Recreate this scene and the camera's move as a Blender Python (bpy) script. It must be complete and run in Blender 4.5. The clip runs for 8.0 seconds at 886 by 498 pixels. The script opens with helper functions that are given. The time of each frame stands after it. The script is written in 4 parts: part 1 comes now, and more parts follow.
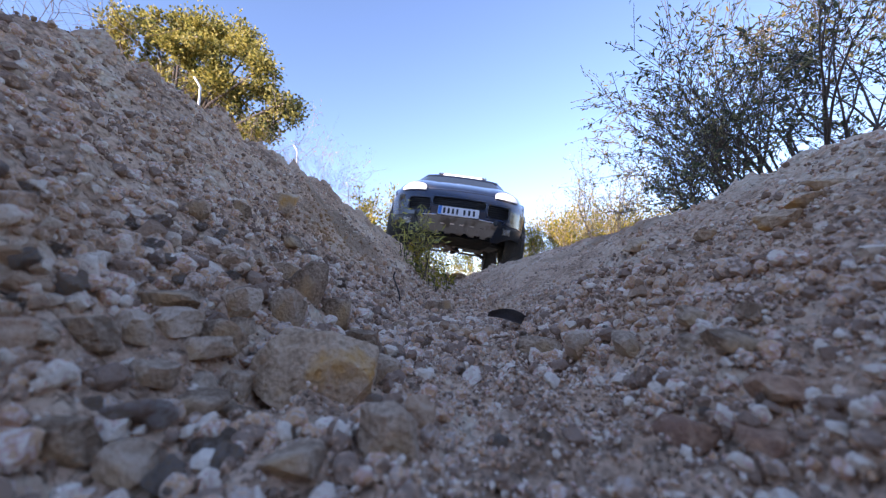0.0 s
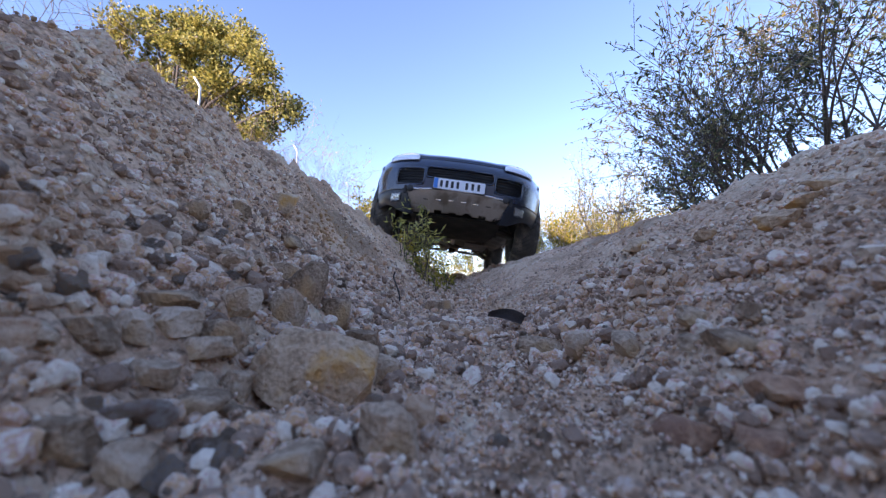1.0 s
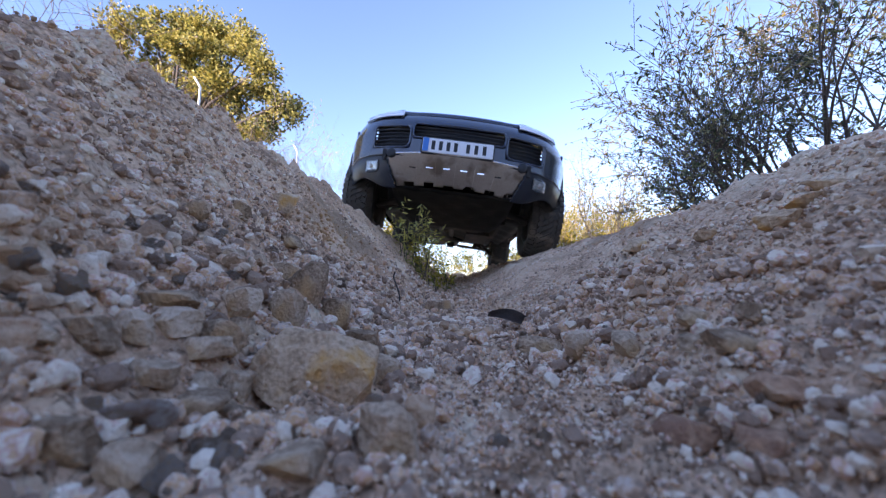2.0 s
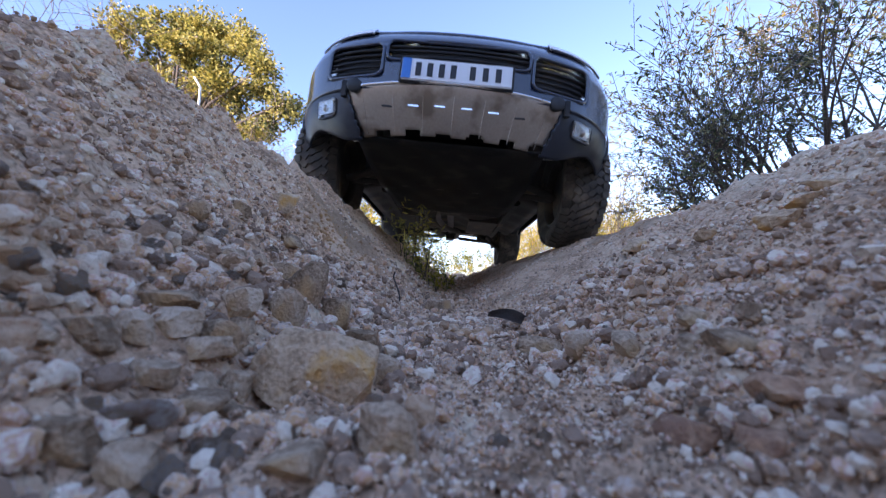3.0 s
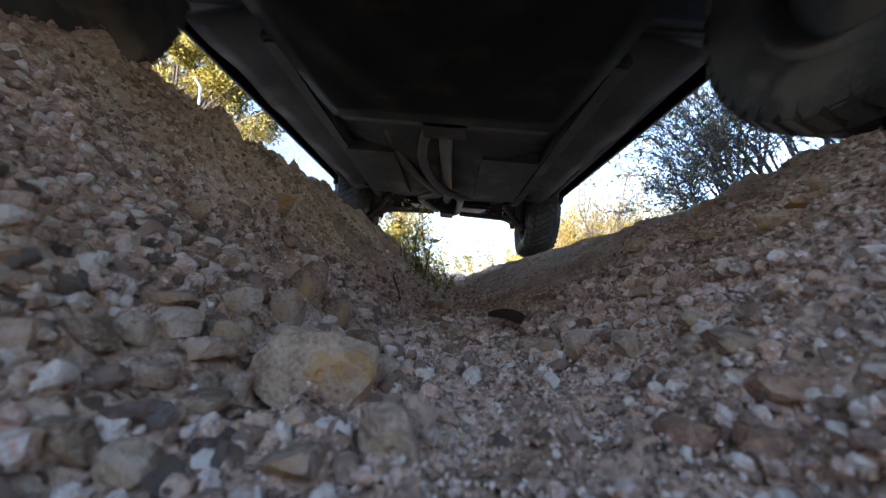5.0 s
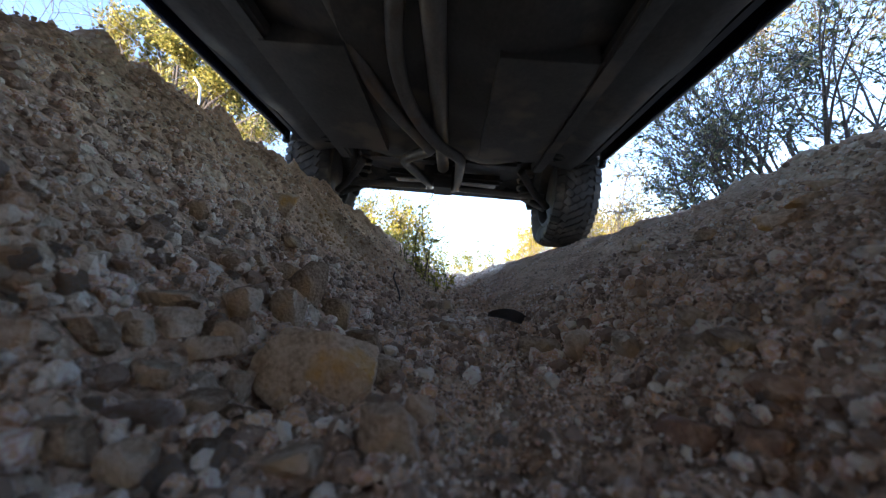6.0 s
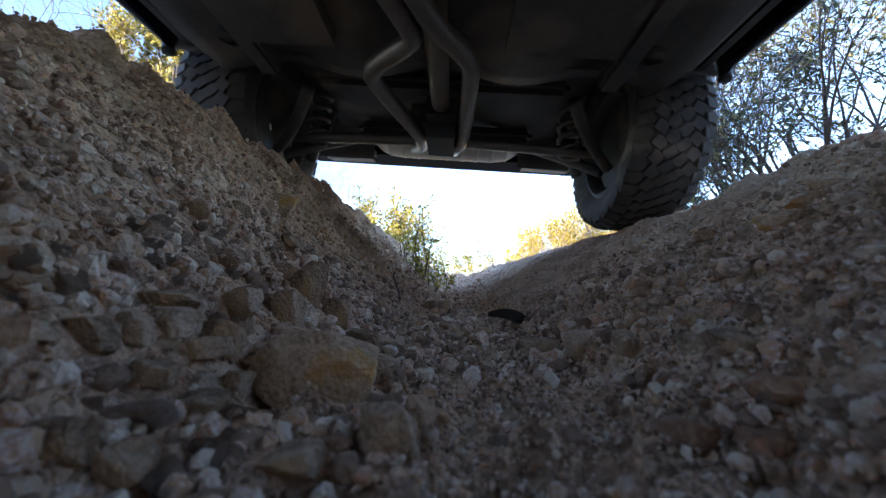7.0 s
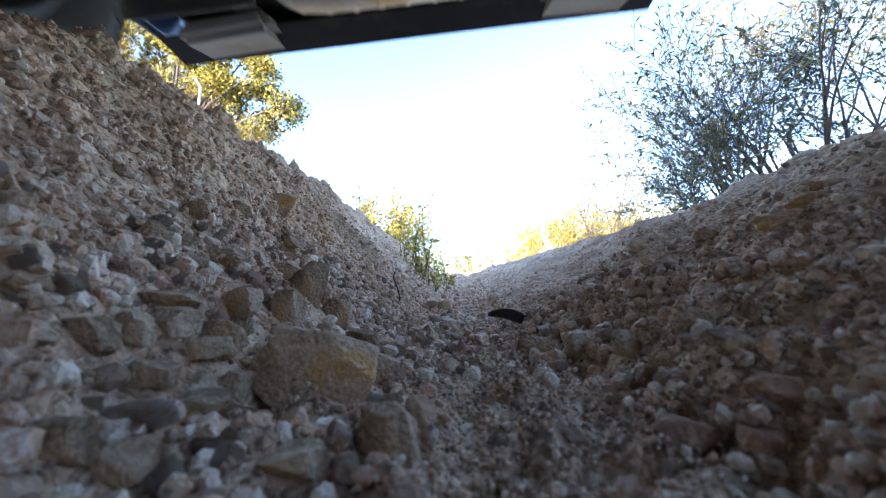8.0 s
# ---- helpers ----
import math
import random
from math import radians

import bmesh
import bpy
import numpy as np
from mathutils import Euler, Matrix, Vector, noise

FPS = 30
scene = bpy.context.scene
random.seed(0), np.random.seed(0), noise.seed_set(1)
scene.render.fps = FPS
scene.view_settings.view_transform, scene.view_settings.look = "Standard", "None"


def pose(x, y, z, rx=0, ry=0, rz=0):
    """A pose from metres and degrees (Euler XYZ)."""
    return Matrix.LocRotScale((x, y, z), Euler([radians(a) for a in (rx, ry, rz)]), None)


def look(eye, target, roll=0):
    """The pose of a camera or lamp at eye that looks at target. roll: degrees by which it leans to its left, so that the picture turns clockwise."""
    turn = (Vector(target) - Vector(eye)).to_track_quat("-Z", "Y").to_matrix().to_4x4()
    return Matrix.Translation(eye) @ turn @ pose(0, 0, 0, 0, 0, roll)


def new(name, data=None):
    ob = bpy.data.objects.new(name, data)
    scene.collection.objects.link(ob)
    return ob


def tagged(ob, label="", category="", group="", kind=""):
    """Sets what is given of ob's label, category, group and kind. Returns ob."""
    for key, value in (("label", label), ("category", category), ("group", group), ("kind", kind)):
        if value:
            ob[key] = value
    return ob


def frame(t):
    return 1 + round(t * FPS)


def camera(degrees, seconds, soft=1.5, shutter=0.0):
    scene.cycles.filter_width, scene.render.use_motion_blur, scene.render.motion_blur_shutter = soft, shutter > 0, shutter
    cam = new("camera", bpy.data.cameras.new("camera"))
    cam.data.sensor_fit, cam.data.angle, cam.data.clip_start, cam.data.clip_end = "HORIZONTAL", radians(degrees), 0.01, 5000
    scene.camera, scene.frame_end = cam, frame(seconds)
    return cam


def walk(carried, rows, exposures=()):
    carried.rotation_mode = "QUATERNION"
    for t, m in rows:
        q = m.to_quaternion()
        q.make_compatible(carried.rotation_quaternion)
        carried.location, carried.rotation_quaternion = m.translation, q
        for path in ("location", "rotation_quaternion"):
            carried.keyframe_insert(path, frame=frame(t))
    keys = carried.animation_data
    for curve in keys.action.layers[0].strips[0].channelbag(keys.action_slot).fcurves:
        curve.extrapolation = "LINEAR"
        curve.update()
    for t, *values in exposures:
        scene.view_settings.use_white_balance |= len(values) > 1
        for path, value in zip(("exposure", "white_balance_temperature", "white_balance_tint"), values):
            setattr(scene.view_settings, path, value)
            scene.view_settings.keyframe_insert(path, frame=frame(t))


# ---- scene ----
# The camera lies on the floor of the gully and stands still; the world's origin is its eye.
cam = camera(101.2, 8.0, soft=1.15, shutter=0.4)
cam.data.dof.use_dof = True
cam.data.dof.focus_distance = 0.85
cam.data.dof.aperture_fstop = 5.6
EYE = pose(0, 0, 0, 97, 0, 2.9)
walk(cam, [(0.0, EYE), (8.0, EYE)],
     exposures=[(0.0, 1.60, 6580, 28), (1.5, 1.80, 6640, 28), (2.8, 1.95, 6700, 28), (3.5, 2.10, 6860, 27), (4.0, 2.28, 7080, 25), (4.5, 2.50, 7080, 23),
                (5.2, 2.53, 6850, 18), (6.5, 2.52, 6520, 17), (7.5, 2.74, 6520, 17), (8.0, 2.95, 6600, 16)])

# Clear late-afternoon sky; the sun stands behind the camera to the left, and an unseen hillside added there shades the
# gully.
SUN_ELEV, SUN_AZ = 16.5, (-0.60, -0.80)
world = bpy.data.worlds.new("sky")
scene.world = world
world.use_nodes = True
wn, wl = world.node_tree.nodes, world.node_tree.links
sky = wn.new("ShaderNodeTexSky")
sky.sky_type, sky.sun_disc = "NISHITA", False
sky.sun_elevation = radians(SUN_ELEV)
sky.sun_rotation = math.atan2(SUN_AZ[0], SUN_AZ[1])
sky.air_density, sky.dust_density, sky.ozone_density = 0.85, 0.02, 2.4
wl.new(sky.outputs[0], wn["Background"].inputs[0])
wn["Background"].inputs[1].default_value = 0.15
sun = new("sun", bpy.data.lights.new("sun", "SUN"))
sun.data.energy, sun.data.angle, sun.data.color = 4.6, radians(0.5), (1.0, 0.91, 0.78)
_e = radians(SUN_ELEV)
_d = Vector((SUN_AZ[0] * math.cos(_e), SUN_AZ[1] * math.cos(_e), math.sin(_e)))
sun.matrix_world = look(_d * 60, (0, 0, 0))


# ---- materials ----
def mat(name, colours, rough=0.85, metal=0.0, scale=20.0, fine=160.0, bump=0.3, depth=0.01, random_by="", coat=0.0,
        spread=0.5, transmit=0.0, pebbly=False, low=.28, high=.72, stain=None, stain_scale=6.0, spec=0.5):
    """A surface whose colours change with noise at two scales, with relief, and with chance from piece to piece."""
    m = bpy.data.materials.new(name)
    m.use_nodes = True
    n, l = m.node_tree.nodes, m.node_tree.links
    b = n["Principled BSDF"]
    geo = n.new("ShaderNodeTexCoord")
    big = n.new("ShaderNodeTexNoise")
    big.inputs["Scale"].default_value, big.inputs["Detail"].default_value = scale, 6
    small = n.new("ShaderNodeTexNoise")
    small.inputs["Scale"].default_value, small.inputs["Detail"].default_value = fine, 4
    l.new(geo.outputs["Object"], big.inputs["Vector"])
    l.new(geo.outputs["Object"], small.inputs["Vector"])
    mixed = n.new("ShaderNodeMath")
    mixed.operation = "MULTIPLY_ADD"
    mixed.inputs[1].default_value = 0.45
    l.new(small.outputs["Fac"], mixed.inputs[0])
    half = n.new("ShaderNodeMath")
    half.operation = "MULTIPLY"
    half.inputs[1].default_value = 0.55
    l.new(big.outputs["Fac"], half.inputs[0])
    l.new(half.outputs[0], mixed.inputs[2])
    fac = mixed.outputs[0]
    if random_by:
        if random_by == "island":
            chance = n.new("ShaderNodeNewGeometry").outputs["Random Per Island"]
        else:
            chance = n.new("ShaderNodeObjectInfo").outputs["Random"]
        shift = n.new("ShaderNodeMath")
        shift.operation = "MULTIPLY_ADD"
        shift.inputs[1].default_value = spread
        l.new(chance, shift.inputs[0])
        sub = n.new("ShaderNodeMath")
        sub.operation = "SUBTRACT"
        sub.inputs[1].default_value = spread / 2
        l.new(fac, sub.inputs[0])
        l.new(sub.outputs[0], shift.inputs[2])
        fac = shift.outputs[0]
    ramp = n.new("ShaderNodeValToRGB")
    els = ramp.color_ramp.elements
    while len(els) < len(colours):
        els.new(0.5)
    for i, c in enumerate(colours):
        els[i].position = low + (high - low) * i / max(1, len(colours) - 1)
        els[i].color = (*c, 1)
    l.new(fac, ramp.inputs[0])
    col = ramp.outputs[0]
    if stain:
        spot = n.new("ShaderNodeTexNoise")
        spot.inputs["Scale"].default_value, spot.inputs["Detail"].default_value = stain_scale, 5
        l.new(geo.outputs["Object"], spot.inputs["Vector"])
        edge = n.new("ShaderNodeMapRange")
        edge.inputs[1].default_value, edge.inputs[2].default_value = 0.54, 0.66
        l.new(spot.outputs["Fac"], edge.inputs[0])
        mx = n.new("ShaderNodeMix")
        mx.data_type = "RGBA"
        l.new(edge.outputs[0], mx.inputs[0])
        l.new(col, mx.inputs[6])
        mx.inputs[7].default_value = (*stain, 1)
        col = mx.outputs[2]
    l.new(col, b.inputs["Base Color"])
    b.inputs["Roughness"].default_value, b.inputs["Metallic"].default_value = rough, metal
    b.inputs["Specular IOR Level"].default_value = spec
    b.inputs["Coat Weight"].default_value, b.inputs["Coat Roughness"].default_value = coat, 0.06
    if bump:
        bp = n.new("ShaderNodeBump")
        bp.inputs["Strength"].default_value, bp.inputs["Distance"].default_value = bump, depth
        l.new(mixed.outputs[0], bp.inputs["Height"])
        if pebbly:
            for size, depth_of in ((38, .014), (95, .007)):
                cell = n.new("ShaderNodeTexVoronoi")
                cell.inputs["Scale"].default_value = size
                l.new(geo.outputs["Object"], cell.inputs["Vector"])
                more = n.new("ShaderNodeBump")
                more.invert = True
                more.inputs["Strength"].default_value, more.inputs["Distance"].default_value = 0.8, depth_of
                l.new(cell.outputs["Distance"], more.inputs["Height"])
                l.new(bp.outputs[0], more.inputs["Normal"])
                bp = more
        l.new(bp.outputs[0], b.inputs["Normal"])
    if transmit:
        tr = n.new("ShaderNodeBsdfTranslucent")
        l.new(col, tr.inputs[0])
        ms = n.new("ShaderNodeMixShader")
        ms.inputs[0].default_value = transmit
        l.new(b.outputs[0], ms.inputs[1])
        l.new(tr.outputs[0], ms.inputs[2])
        l.new(ms.outputs[0], n["Material Output"].inputs[0])
    return m


def glass(name, tint, rough=0.02, clear=0.6):
    m = bpy.data.materials.new(name)
    m.use_nodes = True
    b = m.node_tree.nodes["Principled BSDF"]
    b.inputs["Base Color"].default_value = (*tint, 1)
    b.inputs["Roughness"].default_value, b.inputs["IOR"].default_value = rough, 1.5
    b.inputs["Transmission Weight"].default_value = clear
    return m


SOIL = mat("soil", [(.34, .207, .124), (.74, .490, .322), (.84, .665, .462)], 0.95, scale=7, fine=120, bump=1.0, depth=0.016, pebbly=True, low=.36, high=.64,
           stain=(.45, .30, .19), stain_scale=1.9, spec=0.2)
GRAVEL = mat("gravel", [(.34, .225, .155), (.60, .39, .255), (.62, .50, .41), (.78, .555, .385), (.70, .42, .22), (.74, .47, .37), (.86, .72, .56)], 0.9, scale=45, fine=260, low=.36, high=.66,
             bump=1.0, depth=0.006, random_by="island", spread=0.5, stain=(.52, .31, .16), stain_scale=2.2, spec=0.25)
STONE = mat("stone", [(.36, .25, .17), (.49, .335, .23), (.55, .45, .38), (.62, .455, .32), (.58, .37, .21), (.64, .42, .33), (.76, .62, .49)], 0.92, scale=5, fine=34, low=.32, high=.70,
            bump=1.0, depth=0.03, random_by="object", spread=0.36, spec=0.2)
ROCK = mat("rock", [(.26, .17, .105), (.53, .375, .25), (.68, .515, .37)], 0.92, scale=34, fine=230, low=.36, high=.66, bump=1.0, depth=0.010,
           random_by="object", spread=0.25, stain=(.56, .36, .19), stain_scale=13, spec=0.2)
OCHRE = mat("ochre_rock", [(.34, .22, .13), (.62, .435, .28), (.74, .56, .385)], 0.92, scale=30, fine=230, low=.34, high=.66, bump=1.0, depth=0.006,
            stain=(.66, .36, .12), stain_scale=21, spec=0.2)
RUST = mat("rust_stone", [(.30, .16, .10), (.52, .31, .19), (.64, .45, .30)], 0.9, scale=40, fine=220, low=.36, high=.66, bump=1.0, depth=0.008,
           random_by="object", spread=0.3, spec=0.2)
BARK = mat("bark", [(.055, .045, .04), (.13, .11, .095)], 0.9, scale=12, fine=90, bump=0.6, depth=0.006, spec=0.2)
TWIG = mat("twig", [(.075, .055, .045), (.17, .135, .11)], 0.9, scale=9, fine=60, bump=0.3, depth=0.003, spec=0.2)
OAK = mat("oak_leaf", [(.05, .07, .022), (.21, .20, .045), (.40, .345, .08), (.54, .45, .13)], 0.55, scale=0.55, fine=30, bump=0, random_by="island",
          spread=0.45, transmit=0.4)
OLIVE = mat("narrow_leaf", [(.03, .045, .022), (.07, .09, .042), (.15, .16, .065), (.36, .26, .08)], 0.5, scale=0.9, fine=30, bump=0,
            random_by="island", spread=0.42, transmit=0.35)
GOLD = mat("yellow_leaf", [(.10, .11, .025), (.27, .25, .035), (.50, .40, .045), (.60, .47, .09)], 0.6, scale=0.8, fine=25, bump=0, random_by="island",
           spread=0.5, transmit=0.45)
DRY = mat("dry_twig", [(.22, .16, .12), (.42, .33, .25), (.50, .42, .33)], 0.8, scale=2, fine=25, bump=0, random_by="island", spread=0.4, transmit=0.2)
WILLOW = mat("willow_leaf", [(.17, .18, .06), (.33, .32, .09), (.46, .42, .11), (.64, .55, .12)], 0.5, scale=7, fine=60, bump=0, random_by="island",
             spread=0.4, transmit=0.4)
DEAD = mat("dead_leaf", [(.045, .030, .022), (.12, .085, .065)], 0.6, scale=40, fine=300, bump=0.4, depth=0.002)
PAINT = mat("car_paint", [(.010, .018, .042), (.016, .025, .052)], 0.24, 0.0, scale=3, fine=40, bump=0, coat=0.7, stain=(.040, .040, .046), stain_scale=2.5)
PLASTIC = mat("black_plastic", [(.016, .016, .018), (.028, .027, .027)], 0.5, scale=8, fine=200, bump=0.15, depth=0.001, spec=0.25, stain=(.050, .044, .038), stain_scale=5)
SKID = mat("brushed_metal", [(.36, .32, .28), (.48, .43, .38)], 0.30, 0.9, scale=6, fine=90, bump=0.1, depth=0.001, stain=(.24, .20, .165), stain_scale=7)
CHROME = mat("chrome", [(.75, .75, .75), (.82, .82, .82)], 0.12, 1.0, scale=5, fine=40, bump=0)
ALLOY = mat("alloy", [(.12, .12, .125), (.19, .19, .195)], 0.35, 0.9, scale=10, fine=90, bump=0.05, stain=(.20, .17, .14), stain_scale=9)
RUBBER = mat("tyre_rubber", [(.042, .038, .034), (.115, .098, .080)], 0.85, scale=14, fine=160, bump=0.25, depth=0.002, stain=(.20, .16, .12), stain_scale=6)
SATIN = mat("satin_apron", [(.012, .015, .024), (.020, .023, .032)], 0.34, scale=8, fine=160, bump=0.08, depth=0.001, spec=0.35, stain=(.042, .040, .040), stain_scale=4)
TRAY = mat("black_tray", [(.009, .009, .009), (.018, .017, .016)], 0.7, scale=6, fine=90, bump=0.3, depth=0.003, spec=0.2, stain=(.035, .030, .026), stain_scale=5)
UNDER = mat("underseal", [(.034, .031, .028), (.088, .078, .068)], 0.6, scale=6, fine=70, bump=0.5, depth=0.006, stain=(.15, .115, .085), stain_scale=4)
SILL = mat("dusty_panel", [(.10, .095, .09), (.17, .16, .15)], 0.7, scale=5, fine=60, bump=0.2, depth=0.003, stain=(.24, .20, .165), stain_scale=6)
STEEL = mat("dusty_steel", [(.13, .115, .10), (.26, .235, .21)], 0.5, 0.7, scale=8, fine=110, bump=0.2, depth=0.002, stain=(.20, .15, .11), stain_scale=10)
SHIELD = mat("heat_shield", [(.40, .36, .31), (.55, .50, .44)], 0.42, 0.75, scale=9, fine=60, bump=0.3, depth=0.004, stain=(.46, .27, .13), stain_scale=8)
TRIM = mat("grey_trim", [(.30, .285, .27), (.40, .38, .36)], 0.6, scale=6, fine=90, bump=0.2, depth=0.002, stain=(.34, .28, .22), stain_scale=7)
WHITE = mat("white_reflective", [(.74, .75, .76), (.80, .81, .82)], 0.45, scale=10, fine=80, bump=0)
BLUE = mat("blue_band", [(.02, .16, .52), (.03, .22, .62)], 0.45, scale=10, fine=80, bump=0)
BLACK = mat("black_print", [(.015, .015, .016), (.03, .03, .03)], 0.6, scale=10, fine=80, bump=0)
GALV = mat("galvanised_steel", [(.42, .43, .44), (.58, .59, .60)], 0.45, 0.5, scale=8, fine=60, bump=0.1, depth=0.001)
# Nearly opaque white base stands in for sky light caught by the lenses.
LENS = glass("sky_white_lens", (0.95, 0.95, 0.94), 0.08, 0.03)
TINT = glass("tinted_glass", (0.04, 0.05, 0.055), 0.02, 0.35)
REFLECTOR = mat("reflector", [(.80, .80, .80), (.9, .9, .9)], 0.18, 0.9, scale=30, fine=90, bump=0)
CLEAR = glass("clear_glass", (0.95, 0.97, 1.0), 0.02, 0.95)
DIM = mat("fog_reflector", [(.20, .20, .20), (.36, .36, .35)], 0.35, 0.8, scale=30, fine=90, bump=0)
REDLENS = glass("red_lens", (0.5, 0.02, 0.02), 0.1, 0.4)


# ---- ground ----
TABLE = np.random.RandomState(7).rand(256, 256)


def value_noise(x, y):
    x, y = np.asarray(x, float), np.asarray(y, float)
    i, j = np.floor(x).astype(int), np.floor(y).astype(int)
    u, v = x - i, y - j
    u, v = u * u * (3 - 2 * u), v * v * (3 - 2 * v)
    a, b = TABLE[i % 256, j % 256], TABLE[(i + 1) % 256, j % 256]
    c, d = TABLE[i % 256, (j + 1) % 256], TABLE[(i + 1) % 256, (j + 1) % 256]
    return (a * (1 - u) + b * u) * (1 - v) + (c * (1 - u) + d * u) * v - 0.5


def fbm(x, y, octaves=4):
    out, amp = 0.0, 1.0
    for k in range(octaves):
        out = out + amp * value_noise(x * 2 ** k + 17.3 * k, y * 2 ** k + 5.1 * k)
        amp *= 0.5
    return out


def smooth(a, b, t):
    t = np.clip((t - a) / (b - a), 0, 1)
    return t * t * (3 - 2 * t)


def land(x, y):
    """The large form of the ground: a gully between two banks with a wheel rut on each, level ground, and two unseen
    slopes added to block light.
    """
    x, y = np.asarray(x, float), np.asarray(y, float)
    floor = np.interp(y, [-6, -1, .5, 1, 2, 3, 4, 6, 7.5, 12], [.1, -.12, -.10, -.10, -.06, .01, .09, .23, .31, .24])
    mid = -0.026 * np.clip(y, 0, 9)
    lx = np.interp(y, [-1, 4, 5, 6, 7.5], [-.66, -.66, -.63, -.55, -.5])
    lz = np.interp(y, [-2, .2, .44, .52, .61, .80, .94, 1.18, 1.46, 1.9, 2.34, 3.6, 5.5, 7.5, 12],
                   [.38, .40, .405, .425, .445, .44, .465, .5, .495, .515, .505, .535, .47, .37, .27])
    rx = np.interp(y, [0, 1.3, 2, 3, 4, 6, 7.5], [.70, .70, .68, .62, .52, .34, .3])
    rz = np.interp(y, [-2, .6, 1.3, 1.8, 2.9, 4, 6, 7.5, 12], [.25, .26, .265, .285, .31, .336, .34, .325, .26])
    lrut = np.interp(y, [-3, -1.7, -.8, 1.04, 2.1, 2.7, 4, 5.5, 8, 12], [.27, .32, .40, .42, .455, .50, .545, .53, .38, .27])
    rrut = np.interp(y, [-3, -1.7, -.8, 1.05, 2.1, 2.7, 4, 5.5, 8, 12], [.29, .28, .265, .28, .305, .312, .332, .325, .31, .26])
    wide = np.interp(y, [0, 1, 3, 7], [.16, .14, .08, .05])
    left = floor + (lz - floor) * np.clip((mid - wide - x) / (mid - wide - lx), 0, 1) ** 1.12
    right = floor + (rz - floor) * np.clip((x - mid - wide) / (rx - mid - wide), 0, 1) ** 0.88
    inner = np.where(x < mid, left, right)
    far_l = lrut + 0.16 * smooth(1.2, 3.2, -x) + 0.03 * np.clip(-x - 2, 0, 30)
    far_r = rrut + 0.10 * smooth(1.1, 3.0, x) + 0.01 * np.clip(x - 2, 0, 30)
    z = np.where(x < lx, lz + (far_l - lz) * smooth(0, .22, lx - x), np.where(x > rx, rz + (far_r - rz) * smooth(0, .15, x - rx), inner))
    plain = 0.24 - 0.02 * smooth(20, 200, y)
    z = z + (plain - z) * smooth(7, 12, np.hypot(x * .75, y))
    s, u = -.6 * x - .8 * y, .8 * x - .6 * y
    # Unseen hillside behind the camera, added to keep the sun off the gully.
    shade_hill = (4.6 + .9 * smooth(-2.2, -.2, u)) * smooth(5, 9.5, s + .5 * value_noise(u * .4, s * .4)) * smooth(-7.5, -5, u) * (1 + .12 * value_noise(u * .7, 3.0))
    # Unseen slope on the right, added to block sky light from the left bank.
    shade_rise = 2.6 * smooth(2.2, 5.5, x) * smooth(1.6, -2.5, y)
    return z + shade_hill + shade_rise



def relief(x, y):
    """Clods, runnels and grit on the banks, fading away with distance."""
    x, y = np.asarray(x, float), np.asarray(y, float)
    r = np.hypot(x, y)
    near = 1 - 0.7 * smooth(5, 10, r)
    calm = 0.35 + 0.65 * smooth(.05, .35, np.abs(x))
    left = (x < -.1)
    calm = calm * (.3 + .7 * smooth(.5, 1.0, r))
    lumps = 0.050 * fbm(x * 6, y * 6, 3) * calm * (1 - .6 * smooth(.4, .6, x))
    run = np.where(left, 0.045 * fbm((x + .6 * y) * 5, (y - .3 * x) * 16, 3), 0.030 * fbm((x - .25 * y) * 13, (y + .4 * x) * 5, 3) * (1 - .6 * smooth(.4, .6, x))) * calm
    clod = (0.034 * np.abs(fbm(x * 17 + 3, y * 17, 3)) + 0.016 * fbm(x * 48, y * 48, 2)) * (1 - .4 * smooth(.1, .3, x) * smooth(.7, 1.2, y))
    return near * (lumps + run + clod)


def height(x, y):
    return land(x, y) + relief(x, y)


def mesh_data(name, verts, faces, material=None, smooth_shade=False):
    """A mesh from arrays of places and of triangles or quads."""
    me = bpy.data.meshes.new(name)
    verts, faces = np.asarray(verts, np.float32), np.asarray(faces, np.int32)
    k = faces.shape[1]
    me.vertices.add(len(verts))
    me.vertices.foreach_set("co", verts.ravel())
    me.loops.add(faces.size)
    me.loops.foreach_set("vertex_index", faces.ravel())
    me.polygons.add(len(faces))
    me.polygons.foreach_set("loop_start", np.arange(0, faces.size, k, dtype=np.int32))
    me.polygons.foreach_set("use_smooth", np.full(len(faces), smooth_shade))
    me.update(calc_edges=True)
    me.validate()
    if material:
        me.materials.append(material)
    return me


def part(name, bm, material, parent, label="", smooth_shade=False):
    """Links a bmesh (or mesh data) as one mesh object under a thing or a part."""
    if isinstance(bm, bmesh.types.BMesh):
        me = bpy.data.meshes.new(name)
        for f in bm.faces:
            f.smooth = smooth_shade
        bm.to_mesh(me)
        bm.free()
        me.materials.append(material)
    else:
        me = bm
    ob = new(name, me)
    if parent is not None:
        ob.parent = parent
    return tagged(ob, label=label)


def spaced(near, far, step, grow):
    """Coordinates that stand close together near nought and ever wider further out."""
    out, s = [0.0], step
    while out[-1] < far:
        if out[-1] > near:
            s *= grow
        out.append(out[-1] + s)
    return out


